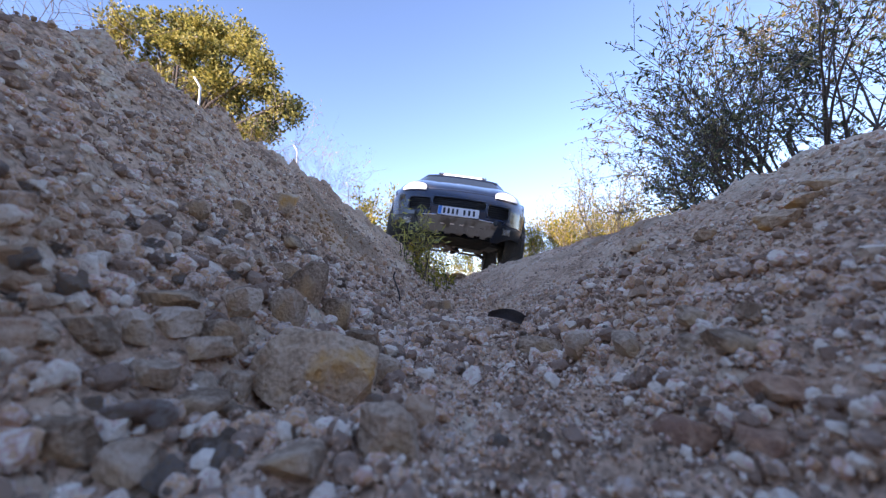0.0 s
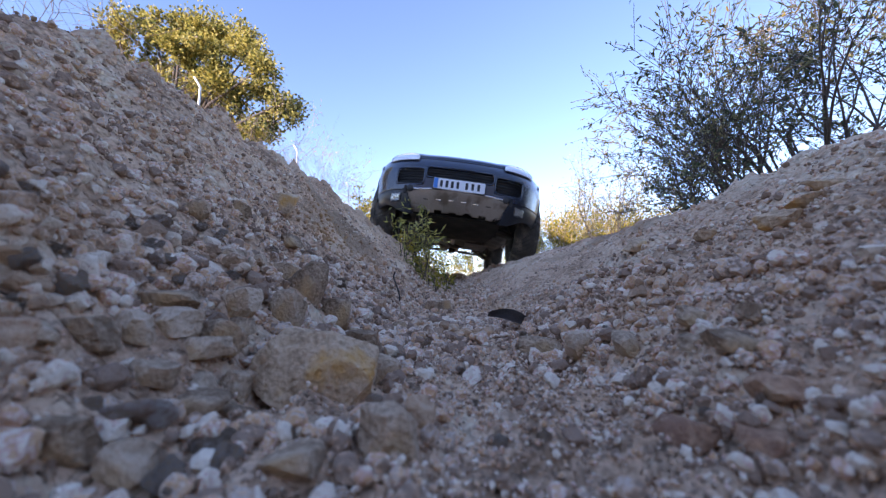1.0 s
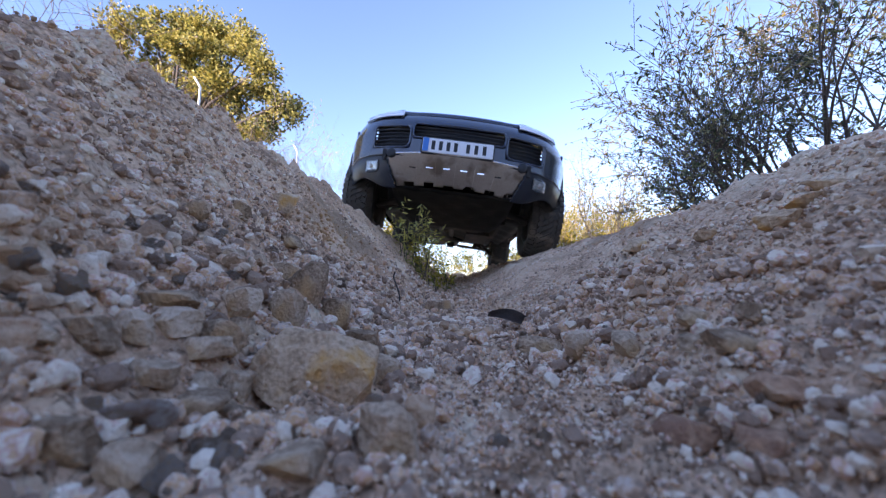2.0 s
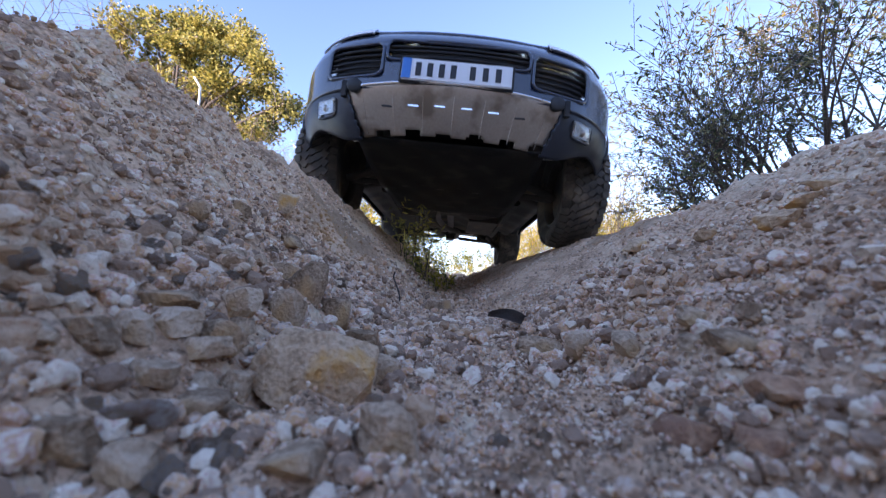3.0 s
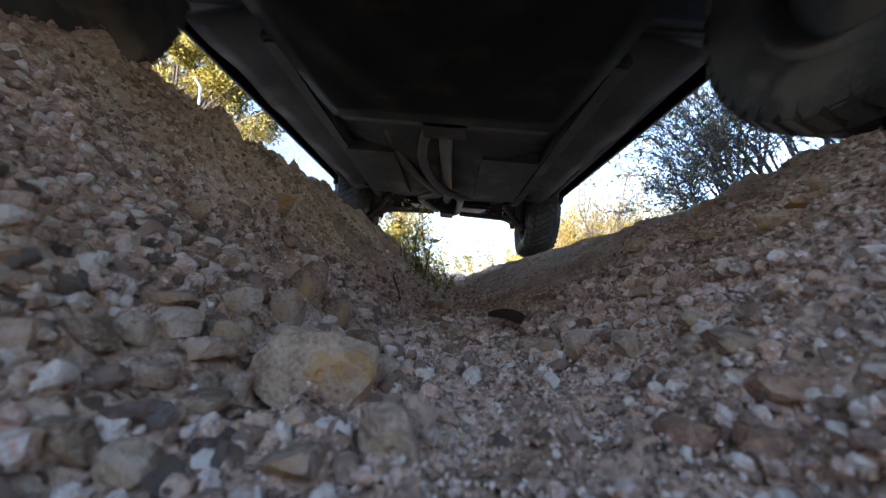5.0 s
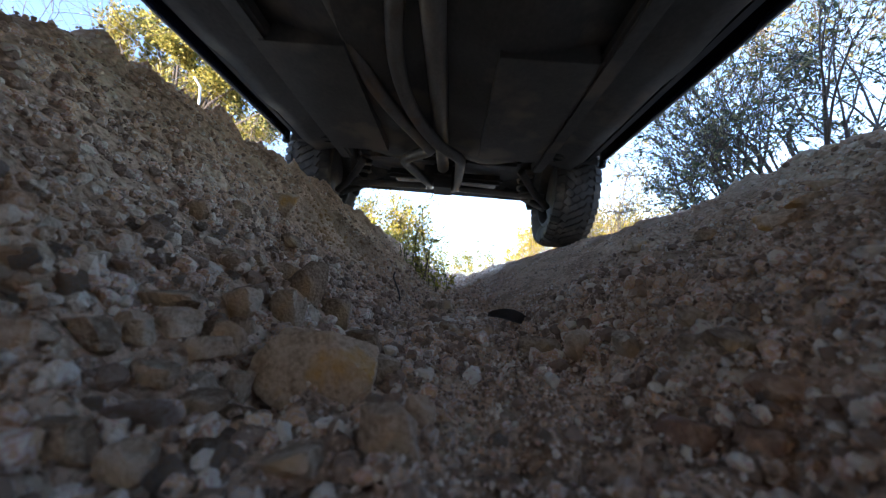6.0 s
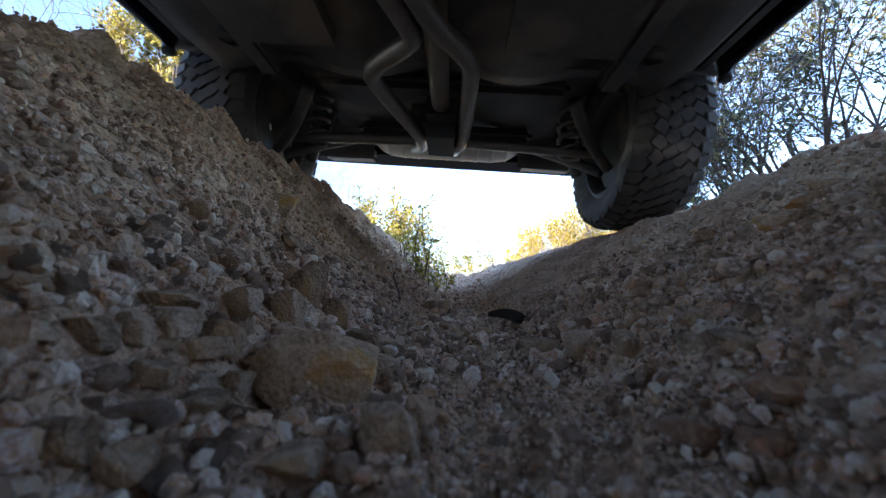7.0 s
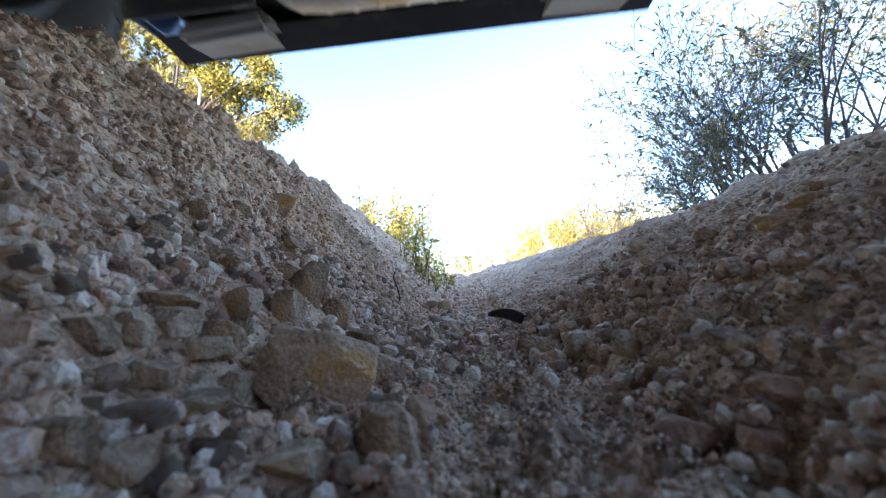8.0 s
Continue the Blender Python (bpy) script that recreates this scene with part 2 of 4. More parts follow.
def build_ground():
    side = spaced(1.15, 320, 0.0125, 1.09)
    xs = np.array([-v for v in side[:0:-1]] + side)
    ahead = spaced(1.9, 340, 0.0125, 1.035)
    back = spaced(0.1, 120, 0.03, 1.13)
    ys = np.array([-v for v in back[:0:-1]] + ahead)
    gx, gy = np.meshgrid(xs, ys)
    gz = height(gx, gy)
    verts = np.stack([gx, gy, gz], -1).reshape(-1, 3)
    n, m = len(xs), len(ys)
    idx = np.arange(n * m).reshape(m, n)
    faces = np.stack([idx[:-1, :-1], idx[:-1, 1:], idx[1:, 1:], idx[1:, :-1]], -1).reshape(-1, 4)
    ob = new("ground", mesh_data("ground", verts, faces, SOIL, True))
    return tagged(ob, "pale grey-brown stony soil cut by a washed-out gully", "ground", kind="structure")


ground = build_ground()


# ---- shapes ----
def box(size, at, bevel=0.01, rot=(0, 0, 0), bm=None):
    bm = bm or bmesh.new()
    m = Matrix.LocRotScale(at, Euler([radians(a) for a in rot]), size)
    made = bmesh.ops.create_cube(bm, size=1.0, matrix=m)
    if bevel:
        edges = list({e for v in made["verts"] for e in v.link_edges})
        bmesh.ops.bevel(bm, geom=edges, offset=bevel, segments=2, affect="EDGES")
    return bm


def sheet(nu, nv, place, keep=None, thick=0.012):
    """A curved panel: place(u, v) for u, v from 0 to 1; keep(x, y, z) says which faces stay."""
    bm = bmesh.new()
    g = [[bm.verts.new(place(i / nu, j / nv)) for j in range(nv + 1)] for i in range(nu + 1)]
    for i in range(nu):
        for j in range(nv):
            q = (g[i][j], g[i + 1][j], g[i + 1][j + 1], g[i][j + 1])
            c = sum((v.co for v in q), Vector()) / 4
            if keep is None or keep(c.x, c.y, c.z):
                bm.faces.new(q)
    bmesh.ops.delete(bm, geom=[v for v in bm.verts if not v.link_faces], context="VERTS")
    bmesh.ops.recalc_face_normals(bm, faces=bm.faces[:])
    if thick:
        bmesh.ops.solidify(bm, geom=bm.faces[:], thickness=thick)
    return bm


def pipe(points, radius, sides=10, close=False):
    """A bent round pipe through points, with rounded bends."""
    pts = [Vector(p) for p in points]
    for _ in range(2):
        out = [pts[0]] if not close else []
        n = len(pts)
        for i in range(n if close else n - 1):
            a, b = pts[i], pts[(i + 1) % n]
            out += [a.lerp(b, .25), a.lerp(b, .75)]
        if not close:
            out.append(pts[-1])
        pts = out
    bm = bmesh.new()
    rings, side = [], None
    n = len(pts)
    for i, p in enumerate(pts):
        d = (pts[(i + 1) % n] - pts[i - 1]) if close else (pts[min(i + 1, n - 1)] - pts[max(i - 1, 0)])
        d.normalize()
        if side is None:
            side = d.orthogonal().normalized()
        side = (side - d * side.dot(d)).normalized()
        up = d.cross(side)
        rings.append([bm.verts.new(p + (side * math.cos(a) + up * math.sin(a)) * radius) for a in [k * 2 * math.pi / sides for k in range(sides)]])
    for a, b in zip(rings, rings[1:] + (rings[:1] if close else [])):
        for k in range(sides):
            bm.faces.new((a[k], a[(k + 1) % sides], b[(k + 1) % sides], b[k]))
    if not close:
        bm.faces.new(rings[0][::-1])
        bm.faces.new(rings[-1])
    return bm


def lathe(profile, turns=40, axis_x=True):
    """Turned about the x axis: profile of (x, radius)."""
    bm = bmesh.new()
    rings = [[bm.verts.new((x, r * math.cos(a), r * math.sin(a))) for a in [k * 2 * math.pi / turns for k in range(turns)]] for x, r in profile]
    for a, b in zip(rings, rings[1:]):
        for k in range(turns):
            bm.faces.new((a[k], a[(k + 1) % turns], b[(k + 1) % turns], b[k]))
    return bm


# ---- stones ----
def ico(level):
    bm = bmesh.new()
    bmesh.ops.create_icosphere(bm, subdivisions=level, radius=1.0)
    v = np.array([p.co[:] for p in bm.verts])
    f = np.array([[p.index for p in q.verts] for q in bm.faces])
    bm.free()
    return v, f


def broken(level, rng, cuts=9, rough=0.0, near=0.40, far=0.80):
    """A stone: a ball with flat faces broken off it, and with a rough skin."""
    v, f = ico(level)
    v = v.copy()
    for _ in range(cuts):
        n = rng.normal(size=3)
        n /= np.linalg.norm(n)
        d = rng.uniform(near, far)
        over = np.clip(v @ n - d, 0, None)
        v -= over[:, None] * n * 0.94
    if rough:
        for i in range(len(v)):
            p = Vector(v[i]) * 2.3 + Vector((cuts, 7.0, 1.0))
            v[i] *= 1 + rough * (noise.noise(p) + 0.6 * noise.noise(p * 2.7) + 0.35 * noise.noise(p * 7.1))
    return v, f


def blocky(level, rng, cuts=6, rough=0.0, power=8.0):
    """An angular stone: a rounded block with corners and edges broken off, and with a rough skin."""
    v, f = ico(level)
    v = v / (np.abs(v) ** power).sum(1)[:, None] ** (1 / power)
    v = v * rng.uniform(.75, 1.0, 3)
    v[:, 0] += v[:, 2] * rng.uniform(-.3, .3)
    v[:, 1] += v[:, 2] * rng.uniform(-.3, .3)
    for _ in range(cuts):
        n = rng.normal(size=3)
        n /= np.linalg.norm(n)
        reach = (v @ n).max()
        over = np.clip(v @ n - reach * rng.uniform(.52, .86), 0, None)
        v = v - over[:, None] * n * .96
    for i in range(len(v) if rough else 0):
        p = Vector(v[i]) * 1.7 + Vector((cuts * 3.1, 7.0, rough * 40))
        v[i] *= 1 + rough * (noise.noise(p) + 0.6 * noise.noise(p * 2.6) + 0.35 * noise.noise(p * 6.3))
    return v / np.abs(v).max(0), f


def turn_matrices(rng, n, flat):
    a = rng.uniform(0, 2 * np.pi, n)
    b = rng.normal(0, flat, n)
    c = rng.normal(0, flat, n)
    ca, sa, cb, sb, cc, sc = np.cos(a), np.sin(a), np.cos(b), np.sin(b), np.cos(c), np.sin(c)
    o, i = np.zeros(n), np.ones(n)
    rz = np.stack([ca, -sa, o, sa, ca, o, o, o, i], -1).reshape(n, 3, 3)
    rx = np.stack([i, o, o, o, cb, -sb, o, sb, cb], -1).reshape(n, 3, 3)
    ry = np.stack([cc, o, sc, o, i, o, -sc, o, cc], -1).reshape(n, 3, 3)
    return rz @ rx @ ry


def scatter(rng, shapes, x, y, size, sink=0.16, flat=0.7):
    """Arrays of a joined heap of stones that lie at x, y on the ground."""
    n = len(x)
    kind = rng.randint(len(shapes), size=n)
    sc = size[:, None] * rng.uniform(0.7, 1.0, (n, 3)) * np.array([1.0, 1.0, 0.85])
    rot = turn_matrices(rng, n, flat)
    z = height(x, y) + size * (0.5 - sink) * 0.75
    vs, fs, base = [], [], 0
    for k, (v, f) in enumerate(shapes):
        pick = np.where(kind == k)[0]
        if not len(pick):
            continue
        p = np.einsum("nij,nvj->nvi", rot[pick], v[None] * sc[pick][:, None] * 0.5)
        p += np.stack([x[pick], y[pick], z[pick]], -1)[:, None]
        vs.append(p.reshape(-1, 3))
        fs.append((f[None] + (np.arange(len(pick)) * len(v))[:, None, None]).reshape(-1, 3) + base)
        base += len(pick) * len(v)
    return np.concatenate(vs), np.concatenate(fs)


FOOT_ROCKS = [  # x, y, width, height: at the foot of the left bank
    (-.242, .400, .062, .037), (-.287, .608, .106, .042), (-.242, .567, .060, .079), (-.232, .483, .055, .053), (-.214, .626, .061, .049),
    (-.251, .307, .044, .020), (-.250, .332, .027, .018), (-.231, .286, .039, .022), (-.213, .318, .048, .031), (-.234, .381, .038, .024),
    (-.209, .287, .042, .018), (-.194, .266, .027, .016), (-.184, .296, .027, .023), (-.168, .276, .034, .020), (-.178, .248, .046, .018),
    (-.244, .230, .037, .024), (-.238, .258, .025, .025), (-.243, .200, .029, .017), (-.205, .240, .031, .020)]
FLOOR_ROCKS = [  # in the wash and on the right
    (-.129, .475, .070, .060), (-.085, .420, .040, .040), (-.043, .228, .038, .038), (-.092, .205, .050, .017), (-.110, .263, .028, .015),
    (-.196, .180, .028, .021), (-.172, .191, .028, .021), (.122, .575, .069, .034), (.146, .483, .033, .034), (.174, .402, .033, .025),
    (.220, .363, .033, .019), (.193, .312, .036, .014), (.229, .299, .028, .014), (.225, .261, .020, .013), (.195, .279, .036, .016),
    (-.134, .819, .050, .039), (-.08, 1.40, .11, .06)]
BANK_ROCKS = [(-.378, .494, .045, .028), (-.318, .480, .046, .024), (-.309, .532, .041, .020), (-.40, .62, .04, .03), (-.36, .75, .05, .03)]
SPOTS = np.array([r[:3] for r in FOOT_ROCKS + FLOOR_ROCKS] + [(-.124, .335, .125)])


def off_rocks(x, y, reach=0.55):
    """True where no single rock lies; the view's near side of each is kept clear a little further."""
    x, y = np.asarray(x)[..., None], np.asarray(y)[..., None]
    return (np.hypot(x - SPOTS[:, 0], y - SPOTS[:, 1] + .12 * SPOTS[:, 2]) > reach * SPOTS[:, 2]).all(-1)


def stony(rng, n, xr, yr, keep):
    x, y = rng.uniform(*xr, n), yr[0] + (yr[1] - yr[0]) * rng.rand(n) ** 1.5
    ok = rng.rand(n) < keep(x, y)
    return x[ok], y[ok]


def heap(x, y):
    """How thickly stones lie: most on the floor and the foot of the left bank, fewer on the rest of it and on the right bank."""
    patch = smooth(-.25, .3, fbm(x * 3.1 + 9, y * 3.1, 3))
    foot = np.exp(-((x + .25) / .3) ** 2) * smooth(2.6, .3, y)
    bare = 1 - .70 * smooth(.18, .36, x) * smooth(.35, .9, y) - .70 * smooth(.42, .54, -x) * (1 - .5 * patch)
    return np.clip(0.35 + 0.5 * patch + 0.6 * foot, 0, 1) * bare


def build_stones():
    rng = np.random.RandomState(5)
    grit_shapes = [broken(1, rng, 7) for _ in range(8)]
    peb_shapes = [blocky(2, rng, 6, .07) for _ in range(18)]
    v0, f0 = [], []
    base = 0
    jobs = [
        (grit_shapes, 26000, (-.07, .40), (.13, .75), .003, .011),
        (grit_shapes, 30000, (-.80, .90), (.10, 1.5), .005, .013),
        (grit_shapes, 26000, (-.95, 1.1), (.5, 4.2), .010, .026),
        (grit_shapes, 5000, (-2.2, 2.2), (1.5, 8.5), .014, .045),
        (peb_shapes, 9500, (-.70, .80), (.11, 1.2), .012, .027),
        (peb_shapes, 6500, (-.72, .90), (.5, 3.2), .014, .032),
        (peb_shapes, 2600, (-.62, .05), (.14, 1.1), .014, .034),
        (peb_shapes, 2000, (.12, .60), (.18, 1.0), .008, .018),
        (peb_shapes, 260, (-2.5, 2.5), (4, 9), .03, .09),
    ]
    for shapes, n, xr, yr, lo, hi in jobs:
        x, y = stony(rng, n, xr, yr, heap)
        clear = (np.hypot(x, y) > 0.125 + hi) & ((hi < .015) | off_rocks(x, y))
        x, y = x[clear], y[clear]
        size = (lo + (hi - lo) * rng.rand(len(x)) ** 2.2) * np.clip(np.hypot(x, y) / .5, .68, 1) * np.where((x > .3) & (y < 4) | (x > .15) & (y > .9) & (y < 4), .52, np.where((x < -.34) & (y < 4), .62, 1))
        if hi > .02 and lo < .03:  # the wash on the floor is fine
            some = rng.rand(len(x)) < np.where((x > -.06) & (x < .14) & (y < .8), np.where(y < .4, .12, .35), 1)
            x, y, size = x[some], y[some], size[some]
        v, f = scatter(rng, shapes, x, y, size)
        v0.append(v)
        f0.append(f + base)
        base += len(v)
    ob = new("gravel", mesh_data("gravel", np.concatenate(v0), np.concatenate(f0), GRAVEL))
    ob.parent = ground
    tagged(ob, "loose angular grey and ochre gravel on the soil", kind="stuff")
    # the nearest stones, each one by itself
    shapes = [blocky(3, rng, 8, .05) for _ in range(12)]
    meshes = [mesh_data("stone", v * 0.5, f, STONE) for v, f in shapes]
    count = 0
    while count < 290:
        x, y = rng.uniform(-.36, .34), .17 + .7 * rng.rand() ** 1.3
        if math.hypot(x, y) < .21 or not off_rocks(x, y, .62) or rng.rand() > (heap(x, y) + .15) * (.12 if x > -.05 else 1):
            continue
        s = .009 + .014 * rng.rand() ** 1.6 * (1.2 if x < -.03 else .12 if y < .42 else .6)
        st = new("stone", meshes[rng.randint(len(meshes))])
        st.parent = ground
        z = float(height(x, y)) + s * 0.24
        st.matrix_basis = Matrix.LocRotScale((x, y, z), Euler((rng.normal(0, .4), rng.normal(0, .4), rng.uniform(0, 6.3))),
                                             (s * rng.uniform(.8, 1.25), s * rng.uniform(.7, 1), s * rng.uniform(.5, .8)))
        count += 1


build_stones()


def build_rock(seed, x, y, width, deep, tall, rz, tilt=0.0, sink=0.2, label="", cuts=6, material=None, level=4):
    rng = np.random.RandomState(seed)
    v, f = blocky(level, rng, cuts + 4, 0.07)
    v = v * 0.5 * np.array([width, deep, tall])
    ob = new("rock", mesh_data("rock", v, f, material or ROCK, True))
    ob.data.set_sharp_from_angle(angle=radians(24))
    z = max(float(land(x, y)), float(height(x, y)) - .004) + tall * (0.5 - sink)
    ob.matrix_basis = pose(x, y, z, tilt * .6, tilt, rz)
    return tagged(ob, label or "rough grey-brown rock lying in the gravel", "rock", "loose rocks in the gully")


def build_great_rock():
    """The wedge-shaped block: a flat top, a steep broken front, undercut at its lower left."""
    rng = np.random.RandomState(17)
    v, f = ico(6)
    v = v / (np.abs(v) ** 7).sum(1)[:, None] ** (1 / 7)
    for n, d in (((-.62, -.25, -.75), .86), ((.80, -.30, -.52), .98), ((-.75, -.1, .66), 1.08), ((.62, -.42, .66), 1.06), ((-.1, -.9, .42), .98), ((.25, -.95, -.2), .93),
                 ((-.55, -.83, .1), 1.0), ((.15, .2, .97), .9)):
        n = np.array(n) / np.linalg.norm(n)
        v = v - np.clip(v @ n - d, 0, None)[:, None] * n * .97
    for i in range(len(v)):
        p = Vector(v[i]) * 1.5 + Vector((3.0, 7.0, 1.0))
        chip = abs(noise.noise(p * 2.2)) * .05 + abs(noise.noise(p * 5.3)) * .04
        v[i] *= 1 + .05 * noise.noise(p) - chip + .018 * noise.noise(p * 11) + .012 * noise.noise(p * 23)
    v = v * 0.5 * np.array([.110, .076, .088])
    ob = new("rock", mesh_data("rock", v, f, OCHRE, True))
    ob.data.set_sharp_from_angle(angle=radians(30))
    ob.matrix_basis = pose(-.136, .345, float(land(-.136, .345)) + .024, -6, 4, 6)
    tagged(ob, "large ochre-stained angular rock wedged in the gravel", "rock", "loose rocks in the gully")


build_great_rock()
for k, (x, y, w, h) in enumerate(FOOT_ROCKS + FLOOR_ROCKS + BANK_ROCKS):
    build_rock(120 + k, x, y, w * 1.06, w * (.65 + .06 * (k % 6)), h * 1.12, (k * 37) % 50 - 25, (k * 7) % 17 - 8)
for s, x, y, w, h, a in [(61, -.35, 7.6, .20, .13, 0), (62, -.10, 7.9, .26, .16, 40), (63, .15, 8.1, .20, .12, 80), (64, -.62, 8.2, .18, .12, 10)]:
    build_rock(s, x, y, w, w * .8, h, a, label="pale sunlit boulder where the gully begins", sink=.1)
for s, x, y, w, h, a in [(71, .44, .46, .10, .03, 40), (72, .385, .44, .07, .022, 20), (73, .50, .52, .08, .03, 60), (74, .40, .60, .06, .022, 10), (76, .36, .38, .05, .022, 35), (77, .395, .378, .045, .022, 20), (78, .345, .72, .07, .03, 15), (79, .295, .81, .06, .025, 50)]:
    build_rock(s, x, y, w, w * .6, h, a, label="ochre crust of hardened soil in the bank", sink=.66, material=OCHRE)
build_rock(75, -.449, .867, .080, .06, .066, 20, 8, .3, "ochre-brown rock stuck in the bank", material=OCHRE)
for s, x, y, w, h, a in [(81, .130, .245, .050, .026, 10), (82, .162, .218, .032, .016, 50), (86, .185, .239, .037, .016, 80), (83, -.029, .262, .023, .024, 0),
                         (84, -.245, .185, .03, .02, 20), (85, -.215, .893, .058, .045, 0)]:
    build_rock(s, x, y, w, w * .7, h, a, label="rust-coloured stone lying in the gravel", sink=.1, material=RUST)


def build_twig():
    bm = pipe([(0, 0, -.01), (.004, .0, .03), (-.012, .004, .07), (-.022, .004, .095), (-.014, .004, .112)], .0028, 6)
    ob = part("twig", bm, BARK, None, smooth_shade=True)
    ob.matrix_basis = pose(-.215, 1.25, float(height(-.215, 1.25)))
    tagged(ob, "dark curved twig standing in the gravel", "twig")


def build_dead_leaf():
    """A curled leaf blade with a midrib, one edge lifted from the gravel."""
    bm = bmesh.new()
    rows = []
    for i in range(13):
        u = i / 12
        half = 0.019 * math.sin(math.pi * min(1, u * .96 + .02)) ** .7
        row = []
        for j in range(7):
            v = j / 6 * 2 - 1
            row.append(bm.verts.new((0.115 * (u - .5), half * v, 0.016 * math.sin(math.pi * u) + 0.010 * v * v - .0015 * math.cos(3 * v))))
        rows.append(row)
    for a, b in zip(rows, rows[1:]):
        for j in range(6):
            bm.faces.new((a[j], a[j + 1], b[j + 1], b[j]))
    bmesh.ops.solidify(bm, geom=bm.faces[:], thickness=0.0012)
    ob = part("dead_leaf", bm, DEAD, None, smooth_shade=True)
    ob.matrix_basis = pose(.118, .90, float(height(.118, .90)) + .026, 42, 16, -12)
    tagged(ob, "curled dark brown dead leaf on the gravel", "leaf")


build_dead_leaf()
build_twig()


# ---- plants and fence ----
def tubes(segments, sides=5):
    """Verts and quads of tapered pipes; a segment is (start, end, radius, radius)."""
    a = np.array([s[0] for s in segments], float)
    b = np.array([s[1] for s in segments], float)
    ra, rb = np.array([s[2] for s in segments]), np.array([s[3] for s in segments])
    d = b - a
    d /= np.linalg.norm(d, axis=1)[:, None] + 1e-9
    side = np.cross(d, np.where(np.abs(d[:, 2:3]) > .9, [[1.0, 0, 0]], [[0, 0, 1.0]]))
    side /= np.linalg.norm(side, axis=1)[:, None]
    up = np.cross(side, d)
    ang = np.arange(sides) / sides * 2 * np.pi
    ring = side[:, None] * np.cos(ang)[None, :, None] + up[:, None] * np.sin(ang)[None, :, None]
    v = np.concatenate([a[:, None] + ring * ra[:, None, None], b[:, None] + ring * rb[:, None, None]], 1)
    i = np.arange(sides)
    j = (i + 1) % sides
    q = np.stack([i, j, j + sides, i + sides], -1)
    f = q[None] + (np.arange(len(a)) * 2 * sides)[:, None, None]
    return v.reshape(-1, 3), f.reshape(-1, 4)


def leaves(rng, at, along, length, width, droop=0.3):
    """Folded leaf blades, four triangles each, joined."""
    n = len(at)
    d = along + rng.normal(0, .55, (n, 3)) - np.array([0, 0, droop])
    d /= np.linalg.norm(d, axis=1)[:, None]
    s = np.cross(d, rng.normal(size=(n, 3)))
    s /= np.linalg.norm(s, axis=1)[:, None] + 1e-9
    up = np.cross(s, d)
    ln = length * rng.uniform(.6, 1.2, n)[:, None]
    wd = width * rng.uniform(.7, 1.2, n)[:, None]
    p = [at, at + d * ln * .5 + s * wd * .5 + up * wd * .2, at + d * ln, at + d * ln * .5 - s * wd * .5 + up * wd * .2, at + d * ln * .5]
    v = np.stack(p, 1).reshape(-1, 3)
    t = np.array([[0, 1, 4], [1, 2, 4], [2, 3, 4], [3, 0, 4]])
    return v, (t[None] + (np.arange(n) * 5)[:, None, None]).reshape(-1, 3)


def grow(rng, start, way, length, radius, depth, wood, tips, bend=0.35, fork=3, up=0.15, shrink=0.68, thin=.001):
    """A limb in short bent pieces that forks into ever thinner ones."""
    p, d = np.array(start, float), np.array(way, float)
    d /= np.linalg.norm(d)
    steps = 4
    for i in range(steps):
        d = d + rng.normal(0, bend / steps ** .5, 3) + np.array([0, 0, up / steps])
        d /= np.linalg.norm(d)
        q = p + d * length / steps
        r0, r1 = radius * (1 - .5 * i / steps), radius * (1 - .5 * (i + 1) / steps)
        wood.append((p, q, max(r0, thin), max(r1, thin)))
        if depth <= 1:
            tips.append((q, d))
        if depth > 0 and i >= 1:
            for _ in range(fork if i == steps - 1 else max(1, fork - 2)):
                e = d + rng.normal(0, .62, 3)
                grow(rng, q, e, length * shrink * rng.uniform(.7, 1.15), r1 * .62, depth - 1, wood, tips, bend, fork, up, shrink, thin)
        p = q


def plant(name, seed, x, y, stems, reach, radius, depth, leaf_mat, wood_mat, leaf, count, label, category, lean=(0, 0), spread=.45,
          fork=3, bend=.35, up=.15, droop=.3, group="", base=0.0, shrink=.68, crown_name="crown", jitter=.06, thin=.0015):
    rng = np.random.RandomState(seed)
    root = new(name)
    root.matrix_basis = pose(x, y, float(land(x, y)) + base)
    tagged(root, label, category, group)
    tips = []
    for k in range(stems):
        wood = []
        a = k / stems * 2 * math.pi + rng.uniform(0, 1)
        w = (math.cos(a) * spread + lean[0], math.sin(a) * spread + lean[1], 1.0)
        o = (math.cos(a) * .06 * (stems > 1), math.sin(a) * .06 * (stems > 1), -.12)
        grow(rng, o, w, reach * rng.uniform(.8, 1.15), radius, depth, wood, tips, bend, fork, up, shrink, thin)
        v, f = tubes(wood)
        part("stem" if stems > 1 else "trunk", mesh_data("stem", v, f, wood_mat, True), wood_mat, root)
    if count:
        pick = rng.randint(len(tips), size=count)
        at = np.array([t[0] for t in tips])[pick] + rng.normal(0, jitter, (count, 3))
        al = np.array([t[1] for t in tips])[pick]
        v, f = leaves(rng, at, al, leaf[0], leaf[1], droop)
        part(crown_name, mesh_data("crown", v, f, leaf_mat), leaf_mat, root)
    return root


SAGE = mat("sage_leaf", [(.07, .085, .045), (.16, .17, .085), (.30, .27, .12), (.46, .36, .16)], 0.5, scale=1.2, fine=30, bump=0, random_by="island",
           spread=0.45, transmit=0.35)


